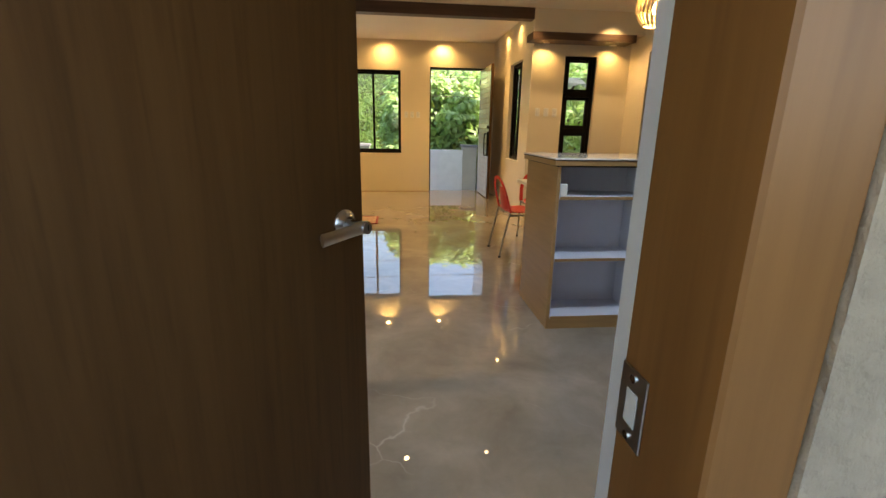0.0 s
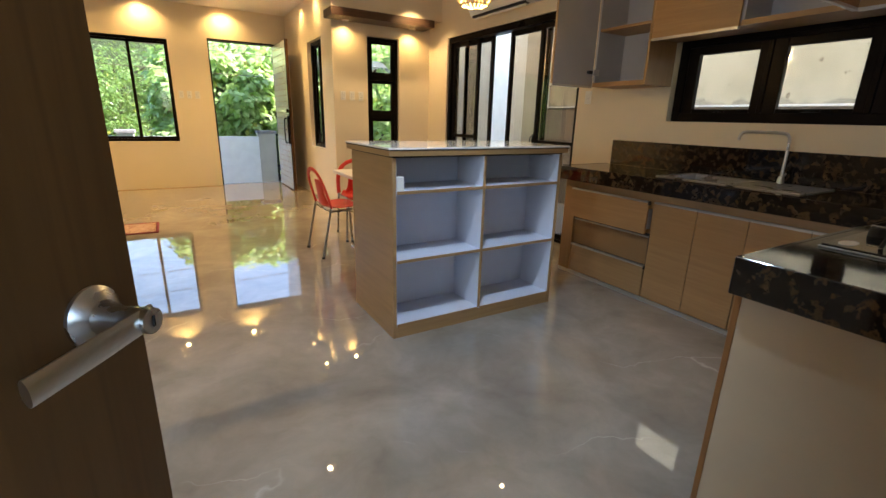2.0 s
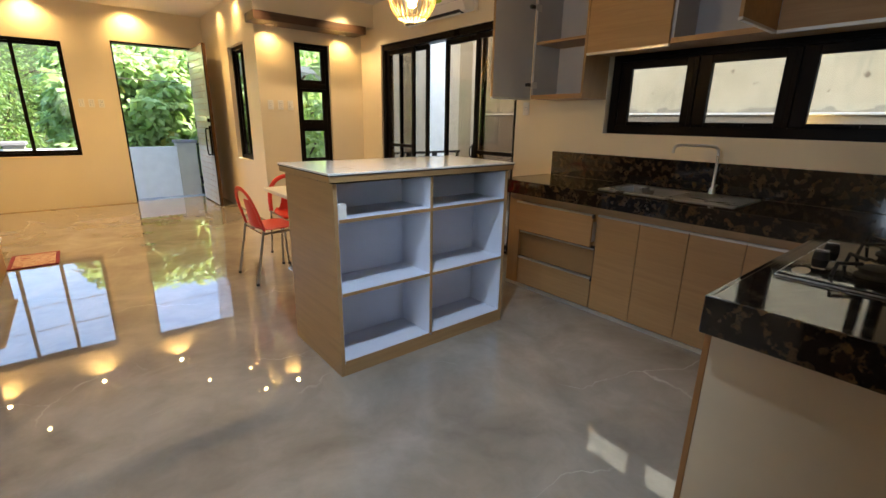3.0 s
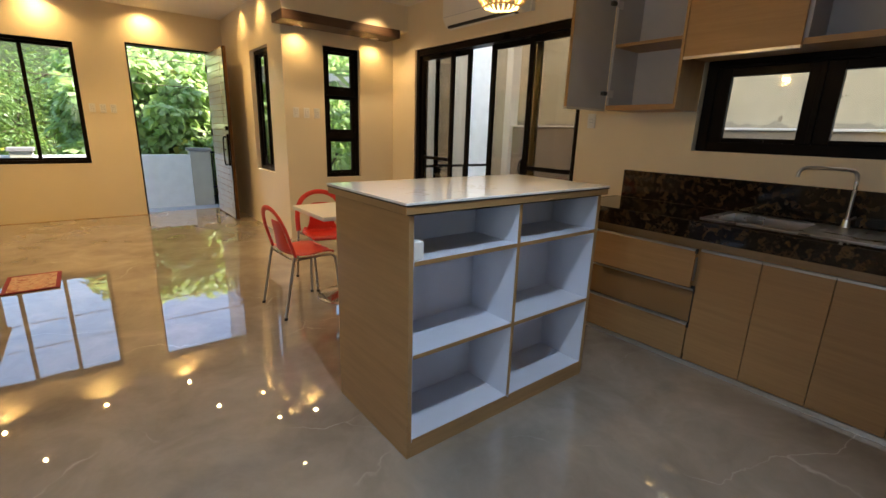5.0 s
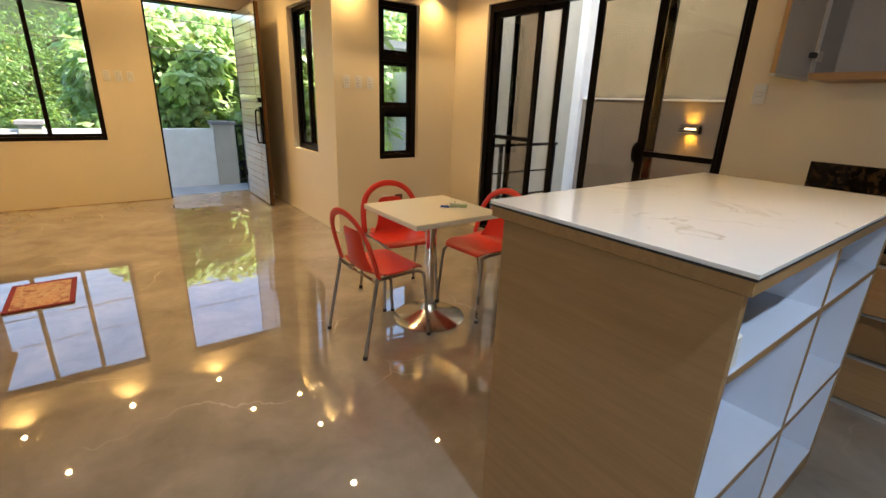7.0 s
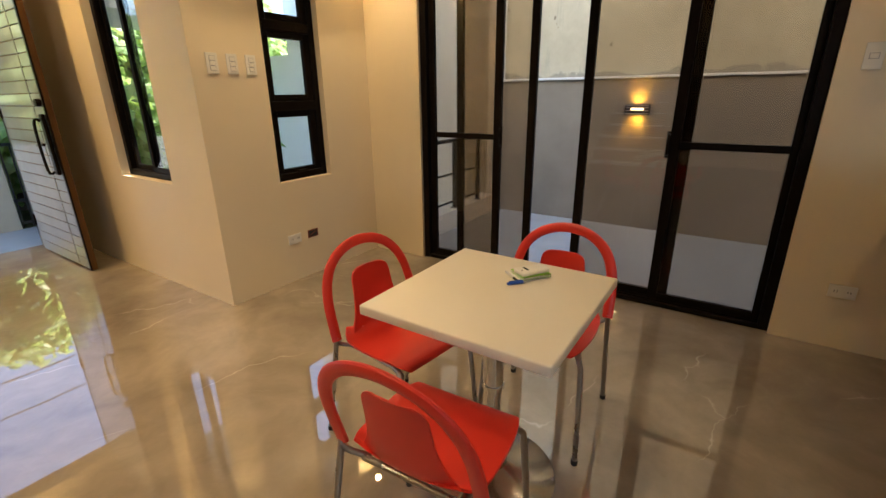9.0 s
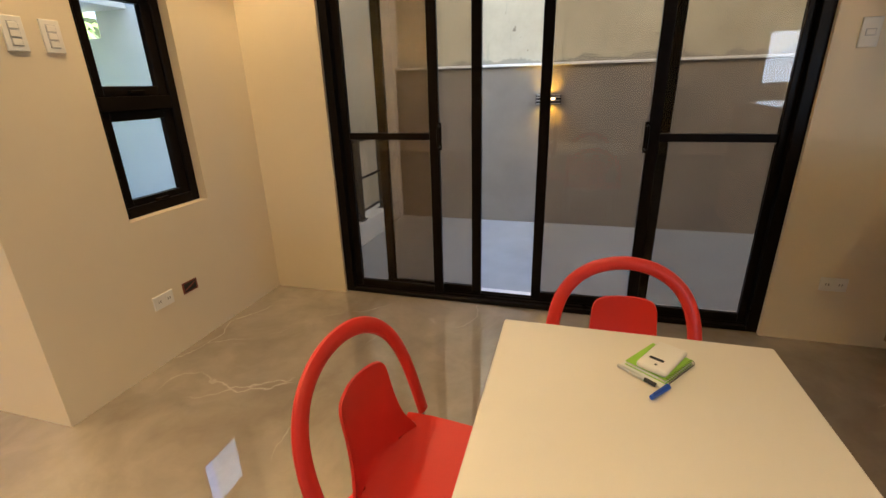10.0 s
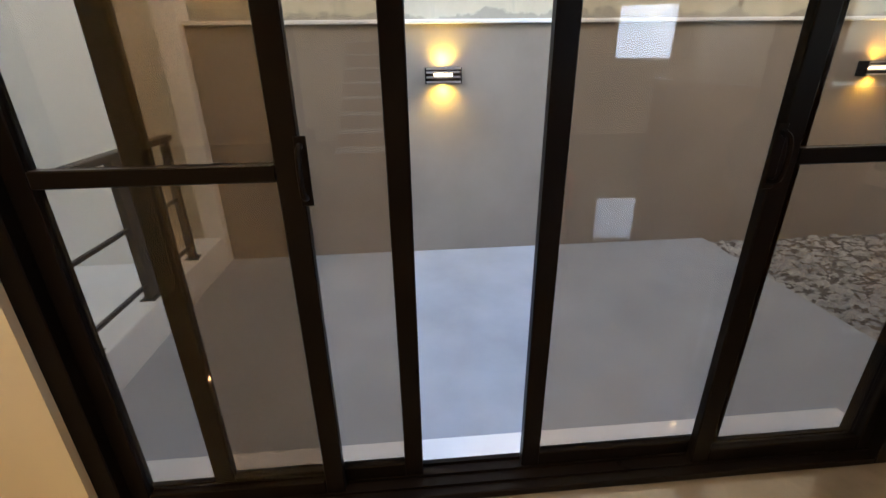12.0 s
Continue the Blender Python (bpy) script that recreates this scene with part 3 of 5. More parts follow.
for i in range(3):
    hi = 2.406 - i * 0.588
    lo = hi - 0.42
    for a, b in ((hi, hi + 0.083), (lo - 0.055, lo)):
        bar(kw, "stile", "x", XR + 0.075, XR + 0.12, a, b, 1.365, 1.842)
    for a, b in ((1.365, 1.393), (1.788, 1.842)):
        bar(kw, "rail", "x", XR + 0.078, XR + 0.12, lo, hi, a, b)
    bar(kw, "pane", "x", XR + 0.09, XR + 0.095, lo - 0.005, hi + 0.005, 1.388, 1.793, M_GLASS, 0)
    bar(kw, "latch", "x", XR + 0.058, XR + 0.078, lo + 0.16, lo + 0.27, 1.371, 1.383)
    bar(kw, "latch_lever", "x", XR + 0.046, XR + 0.058, lo + 0.18, lo + 0.25, 1.374, 1.380)
    if i:
        bar(kw, "mullion", "x", XR + 0.063, XR + 0.16, hi + 0.083, hi + 0.113, 1.365, 1.842)
bar(kw, "transom", "x", XR + 0.062, XR + 0.16, KW[0] + 0.067, KW[1] - 0.067, 1.842, 1.863)


# sliding patio door
sd = window_frame("door_patio", "x", XR + 0.025, 0.142, 3.50, 6.04, 0.002, 2.345, 0.075, 0.028)
sd["label"] = "black aluminium frame of the patio sliding door"


def sash(y0, y1, x, mid, pull, tint, w=0.058):
    t = thing("sliding_panel", "black-framed bronze glass sliding panel " + ("with a middle rail" if mid else "without middle rail"), "sliding door panel", (x, (y0 + y1) / 2, 0.05), "panels of the patio door")
    z0, z1 = 0.030, 2.27
    for u in (y0, y1 - w):
        bar(t, "stile", "x", x, x + 0.032, u, u + w, z0, z1)
    for z, h in ((z0, 0.052), (z1 - 0.055, 0.055)):
        bar(t, "rail", "x", x, x + 0.032, y0 + w, y1 - w, z, z + h)
    if mid:
        bar(t, "middle_rail", "x", x - 0.001, x + 0.033, y0 + w, y1 - w, 1.028, 1.069)
    bar(t, "pane", "x", x + 0.013, x + 0.018, y0 + w - 0.01, y1 - w + 0.01, z0 + 0.045, z1 - 0.05, M_BRONZE_DARK if mid else M_BRONZE, 0)
    if pull is not None:
        h = part("handle", bm_tube(smooth_path([(x, pull, 0.99), (x - 0.03, pull, 1.0), (x - 0.04, pull, 1.05), (x - 0.03, pull, 1.10), (x, pull, 1.11)], 4), 0.007, 8), M_BLACK, t, smooth=True)
        part("lock_plate", bm_box(x - 0.004, x, pull - 0.014, pull + 0.014, 0.97, 1.13, 0.002), M_BLACK, t)


sash(5.338, 5.975, XR + 0.066, True, 5.333, 1)
sash(5.092, 5.742, XR + 0.108, False, None, 1)
sash(4.09, 4.766, XR + 0.108, False, None, 1)
sash(3.555, 4.203, XR + 0.066, True, 4.208, 1)
for k in range(3):
    part("track", bm_box(XR + 0.055 + 0.042 * k, XR + 0.060 + 0.042 * k, 3.575, 5.965, 0.0305, 0.040), M_BLACK, sd)


# ---- front door leaf, standing open into the room ----
struct("door_front_frame", bm_box(F_DOOR[0], F_DOOR[0] + 0.02, YF - 0.004, YF + 0.2, 0, 2.46, 0.002), M_BLACK, "black front door jamb")
struct("door_front_frame", bm_box(F_DOOR[1] - 0.02, F_DOOR[1], YF - 0.004, YF + 0.2, 0, 2.46, 0.002), M_BLACK, "black front door jamb")
struct("door_front_frame", bm_box(F_DOOR[0] + 0.02, F_DOOR[1] - 0.02, YF - 0.004, YF + 0.2, 2.435, 2.46, 0.002), M_BLACK, "black front door head")


def front_door():
    x0, x1, y0, y1 = 1.797, 1.837, 8.135, 9.20
    t = thing("entrance_door", "brown entrance door with pale grooved outer face, standing open inwards", "door", (x1, y1, 0.01))
    part("leaf", bm_box(x0, x1, y0, y1, 0.012, 2.42, 0.002), M_BDOOR, t)
    n = 26
    h = 2.39 / n
    face = mat("pale_gloss_paint", (0.36, 0.38, 0.40), 0.14, spread=0.05, bmp=0.08, coat=0.5)
    for k in range(n):
        z = 0.02 + k * h
        part("board", bm_box(x0 - 0.008, x0, y0 + 0.245, y1 - 0.01, z, z + h - 0.006, 0.002), face, t)
        part("board", bm_box(x0 - 0.008, x0, y0 + 0.035, y0 + 0.225, z, z + h - 0.006, 0.002), face, t)
    part("groove_strip", bm_box(x0 - 0.005, x0, y0 + 0.227, y0 + 0.243, 0.02, 2.41), M_BLACK, t)
    part("edge_strip", bm_box(x0 - 0.010, x0, y0, y0 + 0.03, 0.012, 2.42, 0.002), M_BLACK, t)
    lock = part("lock_body", bm_box(x0 - 0.035, x0 - 0.011, y0 + 0.03, y0 + 0.09, 0.80, 1.25, 0.006), M_BLACK, t, "black digital lock")
    part("lever", bm_tube([(x0 - 0.06, y0 + 0.06, 1.03), (x0 - 0.06, y0 + 0.19, 1.02)], 0.011, 8), M_BLACK, lock)
    part("pull_handle", bm_tube(smooth_path([(x0 - 0.03, y0 + 0.10, 0.82), (x0 - 0.07, y0 + 0.10, 0.84), (x0 - 0.07, y0 + 0.10, 1.18), (x0 - 0.03, y0 + 0.10, 1.2)], 4), 0.010, 8), M_BLACK, lock)
    part("deadbolt_rose", bm_cyl((x0 - 0.04, y0 + 0.06, 1.33), (x0 - 0.008, y0 + 0.06, 1.33), 0.028, seg=20), M_BLACK, t)
    for z in (0.25, 1.2, 2.15):
        part("hinge", bm_cyl((x0 - 0.012, y1 + 0.004, z), (x0 - 0.012, y1 + 0.004, z + 0.10), 0.009, seg=10), M_BLACK, t)


front_door()

# ---- back doorway: timber jambs and the brown door ----
struct("door_back_frame", bm_box(0.277, 0.345, 0.022, 0.137, 0, 2.12, 0.003), M_JAMB, "orange-brown timber door jamb")
struct("door_back_frame", bm_box(-0.60, -0.565, 0.03, 0.17, 0, 2.12, 0.003), M_JAMB, "orange-brown timber door jamb")
struct("door_back_frame", bm_box(-0.565, 0.277, 0.024, 0.137, 2.085, 2.12, 0.003), M_JAMB, "orange-brown timber door head")
struct("door_back_reveal", bm_box(0.297, 0.345, 0.138, 0.193, 0, 2.12), M_TRIM, "white painted door reveal edge")
DOOR_ANGLE = 53.0


def back_door():
    w, th, h = 0.87, 0.04, 2.07
    t = thing("kitchen_door", "dark brown wood-grain kitchen door, standing half open inwards", "door", (0, 0, 0))
    part("leaf", bm_box(0.0, w, -th, 0, 0.01, h, 0.0015), M_BDOOR, t)
    c, z = w - 0.062, 1.065
    handle = part("lever_handle", bm_lathe([(0.033, 0.0), (0.033, 0.004), (0.030, 0.007), (0.019, 0.014), (0.014, 0.028), (0.013, 0.045)], 36), M_STEEL, t, "satin steel lever handle with round rose", True)
    handle.data.transform(Matrix.Translation((c, -th, z)) @ Matrix.Rotation(radians(90), 4, "X"))
    lever = bm_tube(smooth_path([(c + 0.012, -th - 0.058, z), (c - 0.02, -th - 0.060, z), (c - 0.06, -th - 0.062, z - 0.001), (c - 0.125, -th - 0.058, z - 0.006)], 5), 0.005, 14, ry=0.0135)
    part("lever", lever, M_STEEL, handle, "", True)
    part("lock_cylinder", bm_cyl((c, -th - 0.046, z), (c, -th - 0.069, z), 0.014, seg=24), M_STEEL, handle, "", True)
    part("keyhole", bm_box(c - 0.0015, c + 0.0015, -th - 0.0705, -th - 0.0695, z - 0.006, z + 0.006), M_RUBBER, handle)
    part("latch_plate", bm_box(w, w + 0.0015, -th + 0.008, -0.008, z - 0.04, z + 0.04), M_STEEL, t)
    for zz in (0.25, 1.0, 1.8):
        part("hinge", bm_cyl((-0.004, 0.004, zz), (-0.004, 0.004, zz + 0.09), 0.007, seg=10), M_STEEL, t)
    t.matrix_basis = pose(-0.56, 0.175, 0, 0, 0, DOOR_ANGLE)


back_door()


def strike_plate():
    t = thing("strike_plate", "worn steel strike plate in the timber door jamb", "strike plate", (0.2765, 0.114, 1.01))
    part("plate", bm_box(0.2745, 0.2765, 0.094, 0.134, 1.01, 1.08, 0.0008), M_STEEL, t)
    part("latch_hole", bm_box(0.2740, 0.2746, 0.105, 0.122, 1.028, 1.060), M_PAPER, t, "splintered pale latch hole")
    for z in (1.017, 1.072):
        part("screw", bm_cyl((0.2732, 0.114, z), (0.2746, 0.114, z), 0.004, seg=14), M_CHROME, t)


strike_plate()


# ---- ceiling lights ----
def downlight(x, y, z, label, group):
    t = thing("downlight", label, "downlight", (x, y, z), group)
    part("ring", bm_lathe([(0.050, -0.004), (0.053, -0.001), (0.053, 0.0), (0.036, 0.0), (0.036, -0.004)], 24, at=(x, y, z)), M_PLASTIC, t, "", True)
    part("lens", bm_cyl((x, y, z - 0.0035), (x, y, z - 0.0008), 0.035, seg=20), M_LED, t, "glowing warm lens")


for x, y in WASHERS + PIER_LAMPS + LIVING_SPOTS:
    downlight(x, y, HL, "small round warm downlight in the white living room ceiling", "living room downlights")
for x, y in KITCHEN_SPOTS:
    downlight(x, y, HK, "small round warm downlight in the white kitchen ceiling", "kitchen downlights")
for x, y in NOOK_LAMPS:
    downlight(x, y, 2.475, "small round warm downlight under the walnut lamp box", "nook downlights")


def pendant():
    x, y, z0 = 1.69, 2.67, 1.92
    t = thing("pendant_lamp", "round bamboo-slat pendant lamp hanging lit over the island", "pendant lamp", (x, y, z0))
    R, H = 0.13, 0.21
    for k in range(26):
        a = 2 * math.pi * k / 26
        pts = []
        for i in range(11):
            u = i / 10
            r = R * math.sin(math.pi * (0.14 + 0.72 * u)) ** 0.6
            pts.append((x + r * math.cos(a), y + r * math.sin(a), z0 + H * u))
        part("rib", bm_tube(pts, 0.0045, 6, up=(0.3, 0.2, 1)), M_BAMBOO, t)
    for u in (0.0, 1.0):
        r = R * math.sin(math.pi * 0.14) ** 0.6
        ring = [(x + r * math.cos(2 * math.pi * k / 32), y + r * math.sin(2 * math.pi * k / 32), z0 + H * u) for k in range(33)]
        part("hoop", bm_tube(ring, 0.005, 6), M_BAMBOO, t)
    part("bulb", bm_lathe([(0.01, 0.055), (0.03, 0.065), (0.036, 0.09), (0.03, 0.115), (0.014, 0.14)], 20, at=(x, y, z0)), M_BULB, t, "glowing bulb", True)
    part("socket", bm_cyl((x, y, z0 + 0.14), (x, y, z0 + 0.2), 0.018, seg=14), M_BLACK, t)
    part("cord", bm_cyl((x, y, z0 + 0.2), (x, y, HK - 0.03), 0.004, seg=8), M_BLACK, t)
    part("canopy", bm_cyl((x, y, HK - 0.03), (x, y, HK), 0.05, 0.055, seg=24), M_BLACK, t)
    lp = new("lamp", bpy.data.lights.new("lamp", "POINT"))
    lp.data.energy, lp.data.color, lp.data.shadow_soft_size = 3.5, WARM, 0.04
    lp.location = (x, y, z0 + 0.03)


pendant()


def air_conditioner():
    y0, y1, x0, z0, z1 = 4.12, 5.20, XR - 0.22, 2.44, 2.74
    t = thing("air_conditioner", "white split air conditioner on the wall above the sliding door", "air conditioner", (XR, 4.85, z0))
    prof = [(XR, z1), (x0 + 0.03, z1), (x0, z1 - 0.03), (x0, z0 + 0.09), (x0 + 0.05, z0 + 0.01), (x0 + 0.12, z0), (XR, z0 + 0.03)]
    bm = bmesh.new()
    a = [bm.verts.new((px, y0, pz)) for px, pz in prof]
    b = [bm.verts.new((px, y1, pz)) for px, pz in prof]
    bm.faces.new(a)
    bm.faces.new(b[::-1])
    for i in range(len(prof)):
        bm.faces.new((a[i], a[(i + 1) % len(prof)], b[(i + 1) % len(prof)], b[i]))
    part("body", bm, M_PLASTIC, t)
    part("outlet_slot", bm_box(x0 + 0.03, x0 + 0.1, y0 + 0.08, y1 - 0.05, z0 - 0.003, z0 + 0.02), M_RUBBER, t, "dark air outlet")
    part("louver", bm_box(x0 + 0.06, x0 + 0.064, y0 + 0.09, y1 - 0.06, z0 - 0.022, z0 + 0.004), M_PLASTIC, t)
    part("panel_seam", bm_box(x0 - 0.001, x0, y0 + 0.01, y1 - 0.01, z0 + 0.095, z0 + 0.099), M_GREYLAM, t)
    part("label", bm_box(x0 - 0.0012, x0 - 0.0004, y0 + 0.32, y0 + 0.46, z0 + 0.12, z0 + 0.2), M_GREEN, t, "small green energy sticker")
    part("bracket", bm_box(XR - 0.06, XR - 0.02, y0 - 0.02, y0, z0 + 0.02, z0 + 0.2), M_PLASTIC, t)


air_conditioner()


# ---- island ----
def island():
    x0, x1, y0, y1 = 1.055, 2.30, 2.445, 3.08
    t = thing("kitchen_island", "pale oak kitchen island with six open white shelves", "kitchen island", (1.68, 2.77, 0))
    th = 0.018
    part("side_panel", bm_box(x0, x0 + 0.022, y0, y1, 0, 1.066, 0.001), M_LAMH, t)
    part("side_panel", bm_box(x1 - 0.022, x1, y0, y1, 0, 1.066, 0.001), M_LAMH, t)
    part("back_panel", bm_box(x0 + 0.022, x1 - 0.022, y1 - 0.018, y1, 0, 1.066), M_LAMX, t)
    part("inner_back", bm_box(x0 + 0.022, x1 - 0.022, 2.74, 2.755, 0.075, 1.066), M_SHELF, t, "white inner back panel")
    part("lining", bm_box(x0 + 0.022, x0 + 0.026, y0 + 0.004, 2.74, 0.088, 1.066), M_SHELF, t, "white lining")
    part("lining", bm_box(x1 - 0.026, x1 - 0.022, y0 + 0.004, 2.74, 0.088, 1.066), M_SHELF, t, "white lining")
    part("plinth", bm_box(x0 + 0.022, x1 - 0.022, y0 + 0.001, y0 + 0.019, 0, 0.070), M_LAMX, t)
    part("divider", bm_box(1.658, 1.676, y0 + 0.001, 2.74, 0.088, 1.066, 0.0008), M_SHELF, t, "white upright with oak edge band")
    part("edge_band", bm_box(1.658, 1.676, y0 - 0.0015, y0 + 0.0008, 0.088, 1.066), M_LAMV, t)
    for z in (0.088, 0.486, 0.885):
        for a, b in ((x0 + 0.026, 1.658), (1.676, x1 - 0.026)):
            part("shelf", bm_box(a, b, y0 + 0.001, 2.74, z - 0.018, z, 0.0006), M_SHELF, t, "white shelf")
            part("edge_band", bm_box(a, b, y0 - 0.0015, y0 + 0.0008, z - 0.018, z), M_LAMX, t)
        # no rail: black strip between body and top board, shade put in as colour
        part("top_rail", bm_box(x0 + 0.002, x1 - 0.002, y0 + 0.004, y1 - 0.004, 1.066, 1.075), M_RUBBER, t, "black strip put in as the shade of a gap")
    part("top_board", bm_box(x0 - 0.025, x1 + 0.03, y0 - 0.018, y1 + 0.025, 1.075, 1.105, 0.001), M_LAMX, t)
    marble, nt, p, _ = nodes_of("white_marble_tile")
    v = coords(nt)
    wv = tex(nt, "ShaderNodeTexNoise", v, Scale=2.6, Detail=8, Distortion=1.6)
    line = ramp(nt, wv.outputs[0], [(0.485, grey(0)), (0.5, grey(1)), (0.515, grey(0))])
    gt = tex(nt, "ShaderNodeTexNoise", v, Scale=3.5, Detail=2)
    g2 = ramp(nt, gt.outputs[0], [(0.5, grey(0)), (0.62, grey(0.8))])
    mm = nt.nodes.new("ShaderNodeMath")
    mm.operation = "MULTIPLY"
    nt.links.new(line, mm.inputs[0])
    nt.links.new(g2, mm.inputs[1])
    nt.links.new(mixc(nt, (0.74, 0.72, 0.68), (0.50, 0.43, 0.34), mm.outputs[0]), p.inputs["Base Color"])
    p.inputs["Roughness"].default_value = 0.05
    p.inputs["IOR"].default_value = 1.6
    part("worktop", bm_box(x0 - 0.03, x1 + 0.035, y0 - 0.023, y1 + 0.03, 1.111, 1.121, 0.001), marble, t, "glossy white marble-look slab")
    part("worktop_edge", bm_box(x0 - 0.028, x1 + 0.033, y0 - 0.021, y1 + 0.028, 1.105, 1.111), M_RUBBER, t, "dark slab edge")


island()


def junction(x0, x1, y0, y1, z0, z1, parent_label, name="socket_box"):
    t = thing(name, parent_label, "socket", (x0, y0, z0))
    part("box", bm_box(x0, x1, y0, y1, z0, z1, 0.004), M_PLASTIC, t)
    return t


junction(1.083, 1.131, 2.452, 2.49, 0.886, 0.962, "small white plastic socket box on the island's upper shelf")


# ---- kitchen run ----
KX, KT = 2.93, 0.917
struct("backsplash", bm_box(3.508, XR, 0.25, 3.03, KT, 1.127, 0.002), M_GRANITE, "dark brown granite backsplash")


def worktop():
    t = thing("granite_worktop", "L-shaped dark brown granite worktop with thick polished edge", "worktop", (3.2, 1.5, 0.8))
    zt, zb = KT, 0.877
    # run along the wall with a hole for the sink
    sx0, sx1, sy0, sy1 = 3.03, 3.44, 1.36, 2.18
    for a, b, c, d in ((2.875, sx0, 0.852, 3.06), (sx1, 3.506, 0.852, 3.06), (sx0, sx1, 0.852, sy0), (sx0, sx1, sy1, 3.06), (1.412, 3.506, 0.25, 0.852)):
        part("slab", bm_box(a, b, c, d, zb, zt, 0.0), M_GRANITE, t)
    part("edge", bm_box(2.868, 2.888, 0.87, 3.066, 0.810, zt + 0.0015, 0.003), M_GRANITE, t)
    part("edge", bm_box(2.888, 3.506, 3.052, 3.066, 0.810, zt + 0.0015, 0.003), M_GRANITE, t)
    part("edge", bm_box(1.412, 2.868, 0.836, 0.854, 0.805, zt + 0.0015, 0.003), M_GRANITE, t)
    part("edge", bm_box(1.404, 1.424, 0.25, 0.854, 0.805, zt + 0.002, 0.003), M_GRANITE, t)


worktop()


def sink():
    x0, x1, y0, y1 = 3.00, 3.46, 1.33, 2.21
    t = thing("kitchen_sink", "stainless steel sink with drainer let into the granite worktop", "sink", (3.2, 1.8, 0.9))
    bx0, bx1, by0, by1 = 3.05, 3.41, 1.74, 2.16
    bm = bmesh.new()
    for a, b, c, d in ((x0, bx0, y0, y1), (bx1, x1, y0, y1), (bx0, bx1, by1, y1), (bx0, bx1, y0, by0)):
        bm_box(a, b, c, d, KT + 0.001, KT + 0.007, 0.0015, bm)
    part("rim", bm, M_STEEL, t)
    bm = bmesh.new()
    for a, b, c, d in ((bx0 - 0.004, bx0, by0, by1), (bx1, bx1 + 0.004, by0, by1), (bx0, bx1, by0 - 0.004, by0), (bx0, bx1, by1, by1 + 0.004)):
        bm_box(a, b, c, d, KT - 0.17, KT + 0.001, 0, bm)
    bm_box(bx0, bx1, by0, by1, KT - 0.175, KT - 0.17, 0, bm)
    part("bowl", bm, M_STEEL, t)
    part("drain", bm_cyl((3.23, 1.95, KT - 0.17), (3.23, 1.95, KT - 0.166), 0.04, seg=24), M_CHROME, t)
    for k in range(7):
        y = 1.40 + k * 0.045
        part("drainer_rib", bm_box(3.08, 3.38, y, y + 0.012, KT + 0.0065, KT + 0.0085, 0.001), M_STEEL, t)
    f = thing("tap", "slim brushed steel square-neck tap behind the sink", "tap", (3.445, 1.62, KT))
    part("base", bm_cyl((3.445, 1.62, KT + 0.007), (3.445, 1.62, KT + 0.05), 0.022, 0.017, seg=24), M_STEEL, f, "", True)
    part("spout", bm_tube(smooth_path([(3.445, 1.62, KT + 0.04), (3.445, 1.62, KT + 0.25), (3.44, 1.63, KT + 0.305), (3.42, 1.66, KT + 0.322), (3.36, 1.76, KT + 0.325), (3.315, 1.83, KT + 0.322), (3.30, 1.85, KT + 0.30), (3.298, 1.853, KT + 0.27)], 5), 0.0095, 12), M_STEEL, f, "", True)
    part("lever", bm_tube([(3.44, 1.615, KT + 0.045), (3.40, 1.58, KT + 0.075)], 0.006, 8), M_STEEL, f, "", True)


sink()


